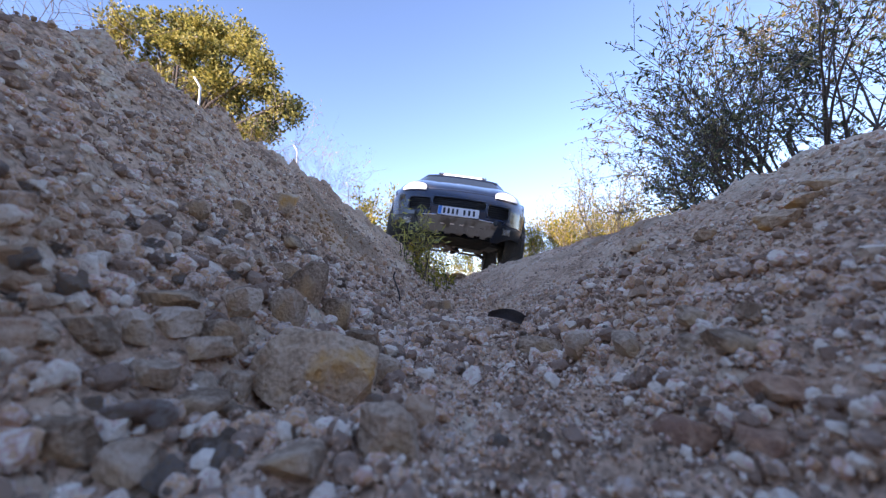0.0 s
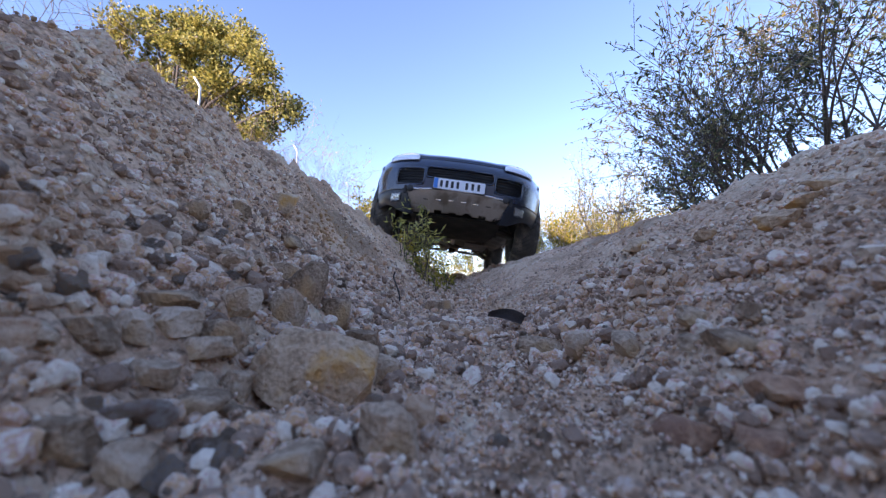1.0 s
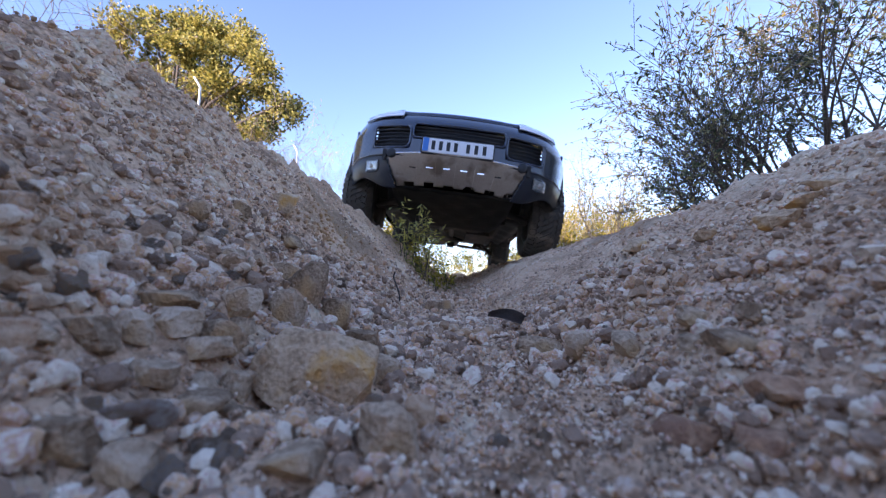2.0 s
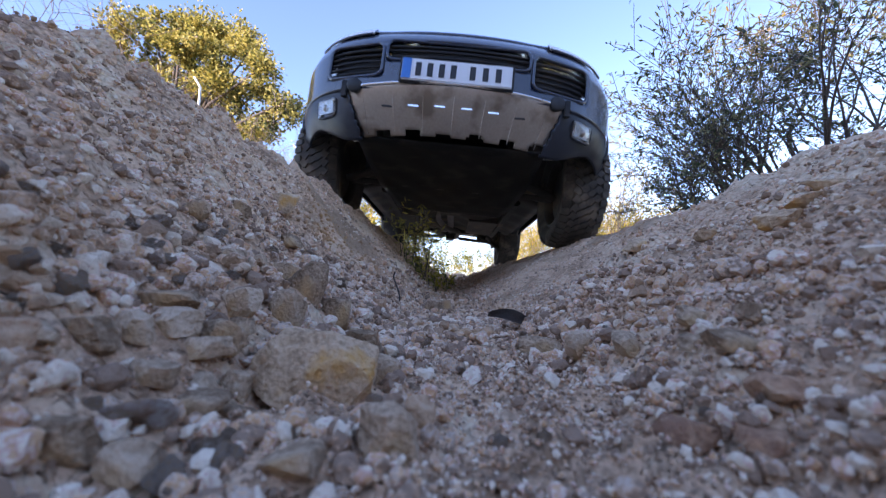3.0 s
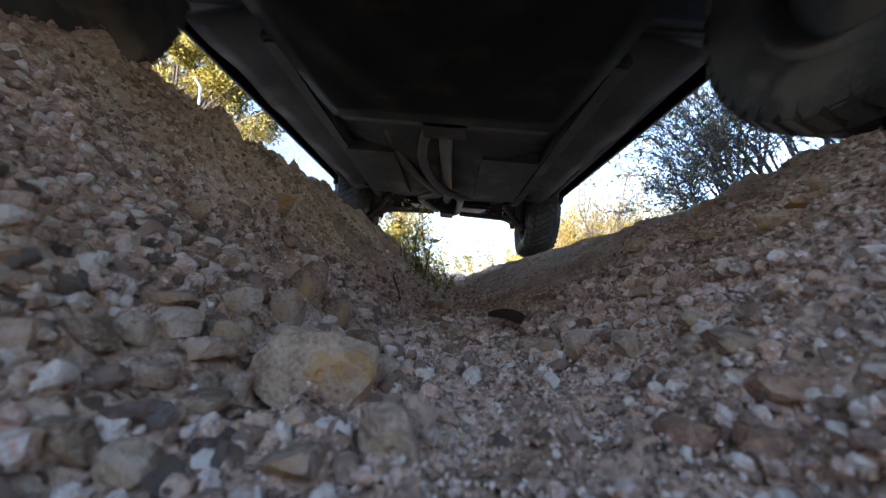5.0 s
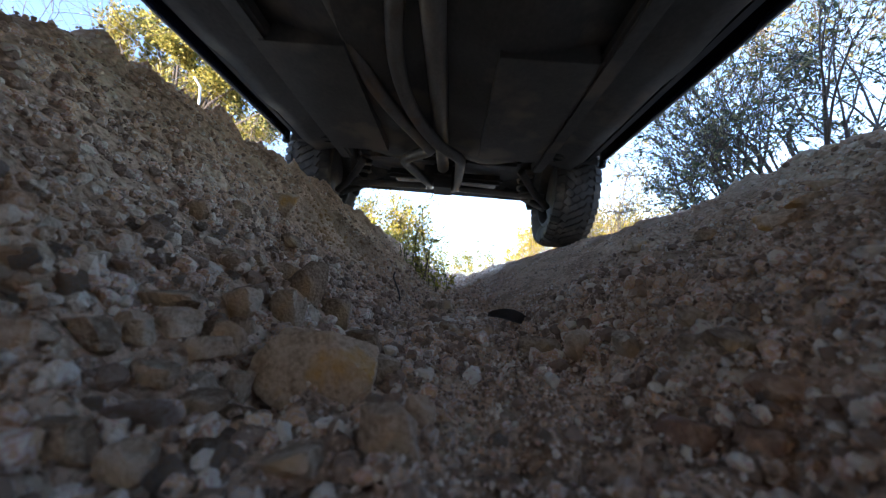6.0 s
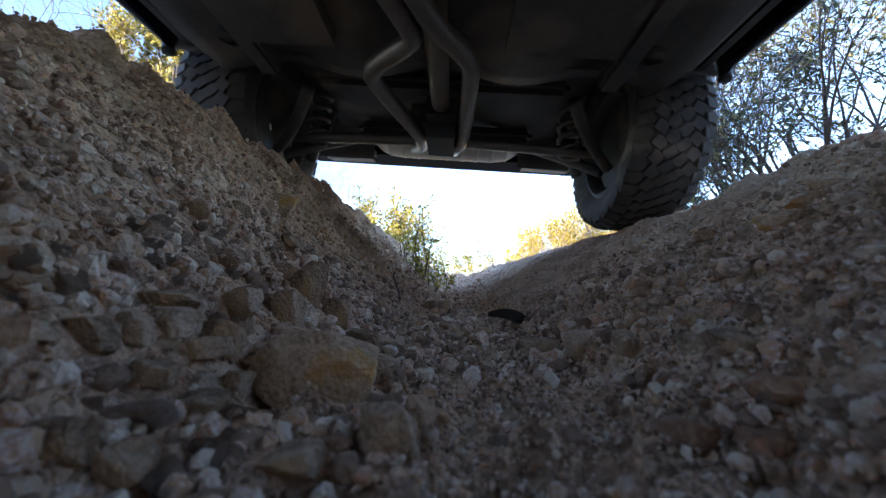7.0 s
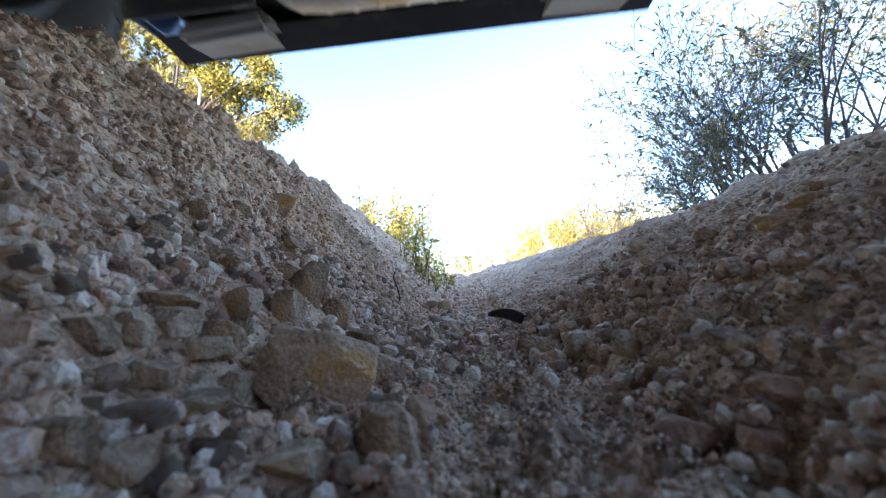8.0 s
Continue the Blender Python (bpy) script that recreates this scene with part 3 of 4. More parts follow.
def oak():
    """A broad tree whose limbs carry separate tufts of leaves, with sky between them."""
    rng = np.random.RandomState(3)
    root = new("oak_tree")
    root.matrix_basis = pose(-5.85, 6.7, float(land(-5.85, 6.7)))
    tagged(root, "broad oak with yellow-green sunlit autumn leaves behind the fence", "tree")
    tufts = [  # x, z, radius round the trunk's foot, by storeys of the crown
        (-1.34, 4.30, .32), (-.86, 4.41, .42), (-.40, 4.72, .45), (-.18, 5.03, .32), (.34, 4.75, .42), (.69, 4.93, .30), (1.25, 4.65, .36), (1.52, 4.20, .34),
        (-1.05, 3.91, .42), (-.56, 3.90, .48), (-.09, 4.07, .45), (.46, 4.05, .45), (.99, 4.10, .40), (-.08, 3.33, .48), (.45, 3.43, .45), (.99, 3.42, .40),
        (1.35, 3.35, .38), (1.75, 3.52, .34), (2.03, 3.63, .28), (2.23, 3.20, .30), (2.42, 2.89, .21), (1.72, 2.97, .32), (1.15, 2.75, .38), (1.63, 2.62, .30),
        (1.93, 2.38, .23), (.32, 2.83, .48)]
    wood, at, along = [((0, 0, -.15), (.02, .03, 1.2), .15, .13), ((.02, .03, 1.2), (.1, 0, 2.3), .13, .09)], [], []
    for cx, cz, r in tufts:
        c = np.array([cx, rng.uniform(-.55, .55), cz])
        p = np.array([.08, 0, 1.6 + .7 * rng.rand()])
        m = p * .45 + c * .55 + rng.normal(0, .10, 3) - np.array([0, 0, .12])
        wood += [(p, m, .050, .032), (m, c, .032, .014)]
        for _ in range(26):
            d = rng.normal(size=3)
            d /= np.linalg.norm(d)
            tip = c + d * r * rng.uniform(.55, 1.3) * np.array([1, 1, .85])
            wood.append((c, tip, .008, .003))
            n = int(62 * (r / .42) ** 2)
            u = rng.uniform(.35, 1.04, n)[:, None]
            at.append(c + (tip - c) * u + rng.normal(0, .07, (n, 3)))
            along.append(np.tile(d, (n, 1)))
    v, f = tubes(wood)
    part("trunk", mesh_data("trunk", v, f, BARK, True), BARK, root)
    v, f = leaves(rng, np.concatenate(at), np.concatenate(along), .078, .050, .3)
    part("crown", mesh_data("crown", v, f, OAK), OAK, root)


oak()
plant("shrub", 14, 2.42, 3.3, 9, .70, .016, 3, SAGE, TWIG, (.058, .016), 1200, "many-stemmed shrub with narrow grey-green and yellowing leaves on the bank", "shrub",
      lean=(-.42, 0), spread=.36, group="shrubs on the banks", jitter=.016, thin=.0022, bend=.22, fork=2)
plant("shrub", 5, 3.15, 3.15, 11, 1.22, .030, 3, OLIVE, TWIG, (.062, .017), 10500, "tall shrub with a dense tangle of dark stems and narrow leaves", "shrub",
      lean=(-.30, 0), spread=.42, group="shrubs on the banks", jitter=.018, thin=.0022, bend=.22)
plant("shrub", 15, 2.75, 3.25, 5, .92, .022, 3, SAGE, TWIG, (.060, .017), 2500, "leaning shrub with yellowing leaves at the tips of its twigs", "shrub",
      lean=(-.50, 0), spread=.28, group="shrubs on the banks", jitter=.018, thin=.0022, bend=.20, fork=2)
plant("shrub", 6, -5.2, 4.6, 8, 1.6, .016, 3, DRY, TWIG, (.05, .014), 500, "nearly bare shrub with thin reddish twigs by the fence", "shrub",
      spread=.5, group="shrubs on the banks", thin=.003)
rng = random.Random(9)
for k in range(10):
    x = 1.75 + k * .38
    plant("yellow_bush", 70 + k, x, 8.7 + rng.uniform(-.3, .8), 9, (.72 if x < 2.5 else .92) + rng.uniform(-.08, .16), .011, 2, GOLD, DRY, (.075, .022), 2600,
          "upright yellow autumn bush on the level ground", "bush", spread=.20, fork=2, up=.7, bend=.25, droop=-.3, group="yellow bushes", thin=.003)
plant("slender_tree", 33, 3.35, 7.6, 3, 1.30, .030, 2, SAGE, BARK, (.075, .020), 2600, "slender leaning young tree with grey-green leaves among yellow bushes", "tree",
      lean=(-.30, 0), spread=.16, fork=3, up=.2, bend=.25, thin=.004, jitter=.07)
for k, (x, y, h, n) in enumerate([(-.45, 14.5, 1.0, 3400), (1.5, 13.5, 1.05, 3600), (-1.6, 12.5, 1.2, 3000), (3.3, 17, 1.3, 2600), (.35, 19, 1.0, 2000), (-1.45, 6.3, .55, 1800), (-2.05, 8.4, 1.05, 7500)]):
    plant("yellow_bush", 80 + k, x, y, 10, h, .014, 2, GOLD, DRY, (.10, .03), n, "yellow-green autumn bush in full sun", "bush",
          spread=.6, fork=3, group="yellow bushes")
for k, (x, y, h) in enumerate([(-3.7, 8.8, 1.75), (-3.3, 8.3, 1.6), (-4.5, 8.0, 1.6)]):
    plant("dry_shrub", 90 + k, x, y, 9, h, .012, 3, DRY, DRY, (.05, .016), 1600, "dry pinkish-brown shrub by the fence", "shrub", spread=.4, group="dry shrubs", fork=2)
for k, (x, y, h, n) in enumerate([(-.28, 2.46, .42, 240), (-.39, 2.58, .36, 160), (-.19, 2.62, .30, 420)]):
    plant("sapling", 8 + k, x, y, 4, h, .004, 1, GOLD if k == 2 else WILLOW, TWIG, (.062, .012), n, "young willow shoot with narrow drooping leaves on the bank", "sapling",
          spread=.16, fork=2, up=.7, bend=.22, droop=.6, jitter=.02, shrink=.42, group="willow shoots")


def build_far_scrub():
    """Low bushes all round the plain, too many to count."""
    rng = np.random.RandomState(44)
    at = []
    for _ in range(230):
        a = rng.uniform(0, 2 * np.pi)
        r = rng.uniform(24, 90)
        c = np.array([math.sin(a) * r, math.cos(a) * r, 0.2])
        s = rng.uniform(.8, 2.0)
        p = rng.normal(0, 1, (110, 3)) * np.array([s, s, s * .45]) + c + np.array([0, 0, s * .6])
        p[:, 2] = np.maximum(p[:, 2], .15)
        at.append(p)
    at = np.concatenate(at)
    v, f = leaves(rng, at, np.tile([0, 0, 1.0], (len(at), 1)), .55, .28, 0)
    ob = new("scrub", mesh_data("scrub", v, f, GOLD))
    tagged(ob, "far yellow-green scrub in the sun", "scrub", kind="stuff")


build_far_scrub()


def build_fence():
    """Galvanised posts with cranked tops, line wires and mesh, each post a part."""
    root = tagged(new("fence"), "galvanised wire fence with cranked posts along the bank", "fence")
    posts = [(-3.08, .9, 1.8), (-3.08, 3.9, 1.83), (-3.06, 6.4, 2.12), (-2.63, 8.2, 2.15), (-2.4, 10.6, 2.1), (-2.2, 13.4, 2.1)]
    tops = []
    for x, y, tall in posts:
        z = float(land(x, y))
        bend, tip = (x, y, z + tall - .13), (x - .085, y, z + tall)
        v, f = tubes([((x, y, z - .1), bend, .013, .013), (bend, tip, .013, .012)], 8)
        part("post", mesh_data("post", v, f, GALV, True), GALV, root)
        tops.append((bend, tip))
    for k, name in enumerate(("low", "middle", "top", "barbed")):
        segs = []
        for (b0, t0), (b1, t1) in zip(tops, tops[1:]):
            p, q = (t0, t1) if k == 3 else (b0, b1)
            dz = (0, 0, -(2 - k) * .75) if k < 3 else (0, 0, 0)
            p, q = np.array(p) + dz, np.array(q) + dz
            m = (p + q) / 2 - np.array([0, 0, .02])
            segs += [(p, m, .002, .002), (m, q, .002, .002)]
        v, f = tubes(segs, 4)
        part("wire", mesh_data("wire", v, f, GALV), GALV, root)
    segs = []
    for (b0, _), (b1, _) in zip(tops[:4], tops[1:5]):
        b0, b1 = np.array(b0), np.array(b1)
        n = int(np.linalg.norm(b1 - b0) / .13)
        for i in range(n):
            u = i / n
            p = b0 + (b1 - b0) * u
            for s in (1, -1):
                e = b0 + (b1 - b0) * min(1, max(0, u + s * 1.5 / np.linalg.norm(b1 - b0)))
                if 0 <= u + s * 1.5 / np.linalg.norm(b1 - b0) <= 1:
                    segs.append((p, e - np.array([0, 0, 1.5]), .0014, .0014))
    v, f = tubes(segs, 3)
    tagged(part("netting", mesh_data("netting", v, f, GALV), GALV, root), kind="stuff")


build_fence()


# ---- the car: front towards -y, its origin on the ground below the front axle ----
AXLE, TRACK, TYRE_R, TYRE_W = 2.855, 0.845, 0.385, 0.275


def nose(x, z):
    """How far forward the front skin lies at x, z."""
    a = min(1.0, abs(x) / .93)
    y = -.925 + .17 * a ** 2 + .36 * a ** 6
    if z > .76:
        y += .55 * (z - .76) + 2.6 * max(0, z - .80) ** 2
    if z < .50:
        y += .35 * (.50 - z)
    return y


def rounded_rect(x0, x1, z0, z1, grow_by=0.0, r=.035):
    pts = []
    for cx, cz, a0 in ((x1 - r, z1 - r, 0), (x0 + r, z1 - r, 90), (x0 + r, z0 + r, 180), (x1 - r, z0 + r, 270)):
        for k in range(4):
            a = radians(a0 + k * 30)
            pts.append((cx + (r + grow_by) * math.cos(a), cz + (r + grow_by) * math.sin(a)))
    return pts


def skin_loop(pts, proud=0.004):
    return [(x, nose(x, z) - proud, z) for x, z in pts]


OPENINGS = [(-.345, .345, .692, .812), (-.650, -.365, .612, .785), (.365, .650, .612, .785)]


def in_opening(x, z, s=0.0):
    return any(x0 + s < x < x1 - s and z0 + s < z < z1 - s for x0, x1, z0, z1 in OPENINGS)


def side_x(y, z):
    """Half the body's width along it."""
    w = .955 - .30 * max(0, -y - .12) ** 1.5 - .10 * max(0, y - 3.1) ** 1.5
    if z > .85:
        w -= .5 * (z - .85) ** 1.7
    if z < .55:
        w -= .22 * (.55 - z)
    return w


def build_wheel(x, y, name):
    s = 1 if x > 0 else -1
    hub = new("wheel")
    tagged(hub, name)
    half = TYRE_W / 2
    prof = [(-.10, .235), (-.125, .27), (-half, .31), (-half + .004, .345), (-half + .03, TYRE_R - .016), (-.05, TYRE_R - .012), (.05, TYRE_R - .012),
            (half - .03, TYRE_R - .016), (half - .004, .345), (half, .31), (.125, .27), (.10, .235)]
    tyre = part("tyre", lathe(prof, 56), RUBBER, hub, "knobbly all-terrain tyre dusted with soil", True)
    bm = bmesh.new()
    n = 46
    for k in range(n):
        a = k * 2 * math.pi / n
        for bx, w, l, tw, sh in [(-.106, .052, .036, 8, 0), (-.061, .044, .040, -32, .5), (-.018, .046, .034, 38, .1), (.022, .046, .034, 38, .62), (.062, .044, .040, -32, .2), (.106, .052, .036, 8, .7)]:
            b = a + sh * 2 * math.pi / n
            edge = abs(bx) > .1
            m = Matrix.Rotation(b, 4, "X") @ Matrix.Translation((bx, 0, TYRE_R - .013 - (.010 if edge else 0))) @ Matrix.Rotation(radians(tw), 4, "Z")
            m = m @ Matrix.Rotation(radians(26 * (1 if bx > 0 else -1) if edge else 0), 4, "Y") @ Matrix.Diagonal((w, l, .026, 1))
            bmesh.ops.create_cube(bm, size=1.0, matrix=m)
        if k % 2:  # small lugs on the shoulders
            for e in (-1, 1):
                m = Matrix.Rotation(a, 4, "X") @ Matrix.Translation((e * (half - .006), 0, TYRE_R - .042)) @ Matrix.Diagonal((.010, .030, .022, 1))
                bmesh.ops.create_cube(bm, size=1.0, matrix=m)
    tagged(part("tread", bm, RUBBER, tyre, "chunky tread blocks"), kind="stuff")
    prof = [(s * x, r) for x, r in ((-.02, .21), (.05, .21), (.10, .223), (.118, .228), (.11, .24))]
    rim = part("rim", lathe(prof, 40), ALLOY, hub, "dusty alloy rim", True)
    bm = bmesh.new()
    for k in range(10):
        a = k * math.pi / 5
        m = Matrix.Rotation(a, 4, "X") @ Matrix.Translation((s * .075, 0, .125)) @ Matrix.Diagonal((.03, .042, .18, 1))
        bmesh.ops.create_cube(bm, size=1.0, matrix=m)
    part("spokes", bm, ALLOY, rim)
    part("hub_cap", lathe([(s * .06, .001), (s * .10, .03), (s * .095, .055), (s * .04, .06)], 24), ALLOY, rim, smooth_shade=True)
    part("brake_disc", lathe([(-s * .02, .05), (-s * .02, .17), (-s * .045, .17), (-s * .045, .05)], 36), UNDER, hub)
    part("brake_shield", lathe([(-s * .055, .03), (-s * .06, .19), (-s * .05, .205), (-s * .03, .207)], 36), UNDER, hub)
    part("barrel", lathe([(-s * .104, .245), (-s * .116, .230), (-s * .112, .222), (-s * .09, .210), (-s * .02, .197), (s * .04, .200)], 40), UNDER, rim, smooth_shade=True)
    return hub


def silencer_girth(u):
    """The silencer swells from its rounded ends and carries raised bands."""
    return (1 - abs(u * 2 - 1) ** 8 * .75) * (1 + .045 * smooth(.75, 1, math.cos(u * 62)))


def build_car():
    car = tagged(new("car"), "dusty dark blue off-roader with knobbly tyres and roof light bar", "car")
    # front skin, from the lower edge of the paint to the leading edge of the bonnet
    part("front_bumper", sheet(96, 30, lambda u, v: ((u * 2 - 1) * .925, nose((u * 2 - 1) * .925, .545 + v * .39), .545 + v * .39),
                               lambda x, y, z: not in_opening(x, z, -.004)), PAINT, car, "glossy dark blue bumper", True)
    def apron(u, v):
        x = (u * 2 - 1) * .925
        a = abs(u * 2 - 1)
        low = .31 + .095 * smooth(.55, .85, a)
        z = low + (.548 - low) * v
        return (x * (1 - .035 * (1 - v) ** 2), nose(x, .52) + .006 + .055 * (1 - v) ** 2, z)
    for start in (0.0, 0.72):
        part("lower_bumper", sheet(44, 16, lambda u, v: apron(start + .28 * u, v), lambda x, y, z: abs(x) > .46 + .38 * (z - .36)), SATIN, car, "dark satin corner of the apron with its fog lamp", True)
    for x0, x1, z0, z1 in OPENINGS:
        ring = pipe(skin_loop(rounded_rect(x0, x1, z0, z1, .002), .002), .009, 8, True)
        side = x1 - x0 < .4
        g = part("intake" if side else "grille", ring, PAINT, car, "dark slatted air intake", True)
        part("backing", sheet(10, 4, lambda u, v: (x0 + u * (x1 - x0), nose(x0 + u * (x1 - x0), z0) + .085, z0 + v * (z1 - z0)), None, .01), BLACK, g)
        for k in range(5 if side else 3):
            z = z0 + (z1 - z0) * (k + 1) / (6 if side else 4)
            part("slat", pipe([(x0 + (x1 - x0) * i / 8, nose(x0 + (x1 - x0) * i / 8, z) + .022, z) for i in range(9)], .007, 6), PLASTIC, g, smooth_shade=True)
    # number plate with its blue band; the characters as plain bars
    plate = part("number_plate", box((.52, .012, .112), (0, -.940, .630), .004, (-4, 0, 0)), WHITE, car, "white number plate with a blue band")
    part("blue_band", box((.042, .004, .104), (-.236, -.9475, .630), .001, (-4, 0, 0)), BLUE, plate)
    for k, x in enumerate([-.180, -.125, -.070, -.015, .075, .135, .195]):
        part("bar", box((.027, .003, .070), (x, -.9475, .630), .001, (-4, 0, 0)), BLACK, plate)
    part("plate_holder", box((.54, .02, .132), (0, -.928, .630), .005, (-4, 0, 0)), PLASTIC, plate)
    # metal skid plate with a notched lower edge
    def skid(u, v):
        x = (u * 2 - 1)
        z = .575 - .225 * v
        half = .545 - .06 * v
        return (x * half, nose(x * half, .55) - .014 + .085 * v ** 1.3 + .02 * x * x, z - .02 * x * x)
    part("skid_plate", sheet(66, 18, skid, lambda x, y, z: not (z < .368 and int((x + .60) / .0755) % 2 == 1), .008), SKID, car, "bright metal skid plate with notched edge", True)
    part("skid_trim", pipe([skid(i / 16, 0) for i in range(17)], .008, 8), CHROME, car, "polished upper lip", True)
    for k in range(6):
        x = -.32 + k * .128
        u = (x / .52 + 1) / 2
        p = skid(u, .45)
        part("skid_slot", box((.052, .006, .009), (p[0], p[1] - .003, p[2]), .002), BLACK if k in (0, 5) else CHROME, car)
    for k in range(7):
        u = .08 + k * .14
        part("skid_rib", pipe([skid(u, .25 + .07 * i) for i in range(11)], .002, 6), SKID, car, smooth_shade=True)
    def bonnet(u, v):
        x = (u * 2 - 1) * (.90 - .02 * v)
        y0 = nose(x, .93)
        y = y0 + (.62 - y0) * v
        a = abs(u * 2 - 1)
        z = min(.925 + .45 * v ** .68, 1.21 + .09 * v) - .06 * a ** 4
        return (x, y, z + .012 * (1 - a * a) + .016 * smooth(.4, .6, a) * (1 - smooth(.75, 1, a)))
    for s in (-1, 1):
        # tow cover, fog lamp, headlight
        part("tow_cover", lathe([(-.004, .002), (-.004, .030), (.002, .036), (.012, .037)], 20), BLACK, car, smooth_shade=True).matrix_basis = pose(s * .492, nose(.492, .55) - .016, .560, 0, 0, 90)
        part("tow_bracket", box((.028, .02, .085), (s * .545, nose(.545, .545) - .006, .548), .004), PLASTIC, car)
        fx, fz = s * .645, .470
        def front(x, z, proud):
            return (x, nose(x, .52) + .006 + .055 * (1 - (z - .36) / .19) ** 2 - proud, z)
        fog = part("fog_lamp", pipe([front(a, b, .004) for a, b in rounded_rect(fx - .056, fx + .056, fz - .042, fz + .042, .002, .022)], .006, 8, True), SATIN, car, "rounded square fog lamp", True)
        part("reflector", sheet(10, 10, lambda u, v: front(fx + (u - .5) * .106, fz + (v - .5) * .078, .003 + .02 * ((u - .5) ** 2 + (v - .5) ** 2)), None, .003), DIM, fog, smooth_shade=True)
        part("lens", sheet(8, 6, lambda u, v: front(fx + (u - .5) * .108, fz + (v - .5) * .080, .013), None, .003), CLEAR, fog, smooth_shade=True)
        part("bulb_cover", lathe([(-.006, .002), (-.005, .014), (.004, .021)], 16), SKID, fog, smooth_shade=True).matrix_basis = Matrix.Translation(front(fx, fz, .006)) @ pose(0, 0, 0, 0, 0, 90)

        def lamp(u, v, lift=.008):
            x = .455 + .335 * u
            deep = (.10 + .90 * math.sin(math.pi * (.06 + .78 * u))) * (1 - .55 * smooth(.8, 1, u))
            return (s * x, nose(x, .885) + .27 * deep * v - lift, .888 + lift + .178 * (deep * v) ** .66)
        head = part("headlight", sheet(20, 12, lamp, None, .006), LENS, car, "clear-glass headlight, its lens coloured white for the sky's brightness", True)
        part("reflector", sheet(14, 8, lambda u, v: lamp(.03 + .94 * u, .03 + .94 * v, .002), None, .005), REFLECTOR, head, smooth_shade=True)
        part("lamp_rim", pipe([lamp(u, v) for u, v in [(i / 16, 0) for i in range(17)] + [(1 - i / 16, 1) for i in range(17)]], .004, 6, True), PAINT, head, smooth_shade=True)
        # sides with wheel arches
        def flank(u, v):
            y = -.43 + u * 4.13
            top = min(1.14, .80 + .40 * max(0.0, (y + .50) / 1.2) ** .6)
            low = .485 + .13 * smooth(3.2, 3.5, y)
            z = low + v * (top - low)
            for cy in (0, AXLE):
                d = math.hypot(y - cy, z - .40)
                if abs(d - .455) < .042:
                    y, z = cy + (y - cy) / d * .455, .40 + (z - .40) / d * .455
            return (s * side_x(y, z), y, z)
        part("side_panel", sheet(110, 16, flank, lambda x, y, z: math.hypot(y, z - .4) > .448 and math.hypot(y - AXLE, z - .4) > .448, .012), PAINT, car, smooth_shade=True)
        for cy in (0, AXLE):
            part("wheel_arch", pipe([(s * (side_x(cy + .455 * math.cos(a), .4 + .455 * math.sin(a)) + .006), cy + .455 * math.cos(a), .4 + .455 * math.sin(a)) for a in [radians(9 + k * 11.57) for k in range(15)]], .022, 8),
                 PLASTIC, car, "black wheel-arch trim", True)
            part("wheel_well", sheet(24, 6, lambda u, v: (s * (.42 + .49 * v), cy + .47 * math.cos(math.pi * (u * .9 + .05)), .40 + .47 * math.sin(math.pi * (u * .9 + .05))), None, .006), UNDER, car, smooth_shade=True)
        part("sill", box((.06, 2.0, .07), (s * .856, 1.43, .522), .018), PLASTIC, car, "grey dusty sill")
        part("sill_inner", box((.26, 2.0, .04), (s * .705, 1.43, .497), .012), SILL, car)
        part("air_deflector", box((.14, .012, .022), (s * .525, -.45, .455), .004, (18, 0, 0)), CHROME, car)
        # doors' lines, mirrors, windows
        for y in (.62, 1.62, 2.42):
            part("door_gap", pipe([(s * (side_x(y, z) + .001), y, z) for z in (.52, .65, .8, .95, 1.1)], .003, 5), BLACK, car)
        for y in (1.42, 2.25):
            part("door_handle", box((.025, .17, .028), (s * (side_x(y, .95) + .012), y, .95), .008), PAINT, car)
        part("mirror", box((.21, .10, .14), (s * .95, .66, 1.11), .03), PAINT, car)
        part("side_window", sheet(24, 6, lambda u, v: (s * (.925 - .30 * v), .55 + .55 * v + u * (2.75 - 1.0 * v), 1.15 + v * .46), None, .006), TINT, car, "dark side glass", True)
        for k, (ya, yb) in enumerate([(.52, 1.10), (1.62, 1.64), (2.5, 2.36), (3.33, 2.87)]):
            part("pillar", pipe([(s * .925, ya, 1.13), (s * .782, (ya + yb) / 2, 1.37), (s * .622, yb, 1.61)], .024, 8), PAINT, car, smooth_shade=True)
        part("roof_rail", pipe([(s * .60, 1.5, 1.63), (s * .61, 1.65, 1.69), (s * .61, 2.7, 1.68), (s * .60, 2.9, 1.61)], .016, 8), PLASTIC, car, smooth_shade=True)
        part("tail_lamp", box((.16, .10, .17), (s * .80, 3.64, 1.0), .03), REDLENS, car, "red tail lamp")

    # bonnet, windscreen, roof, tail
    part("bonnet", sheet(48, 30, bonnet, None, .012), PAINT, car, "dark blue bonnet reflecting the sky", True)
    part("badge", box((.04, .05, .006), (0, -.775, .935), .002, (35, 0, 0)), CHROME, car)
    part("windscreen", sheet(16, 8, lambda u, v: ((u * 2 - 1) * (.84 - .24 * v), .52 + .58 * v - .06 * (1 - (u * 2 - 1) ** 2), 1.27 + .36 * v), None, .006), TINT, car, "dark windscreen", True)
    part("cowl", sheet(12, 3, lambda u, v: ((u * 2 - 1) * .86, .48 + .12 * v, 1.285 - .02 * v), None, .01), PLASTIC, car)
    part("roof", sheet(20, 24, lambda u, v: ((u * 2 - 1) * .625, 1.08 + 1.85 * v, 1.615 + .03 * (1 - (u * 2 - 1) ** 4) + .035 * math.sin(math.pi * (.12 + .8 * v))), None, .02), PAINT, car, smooth_shade=True)
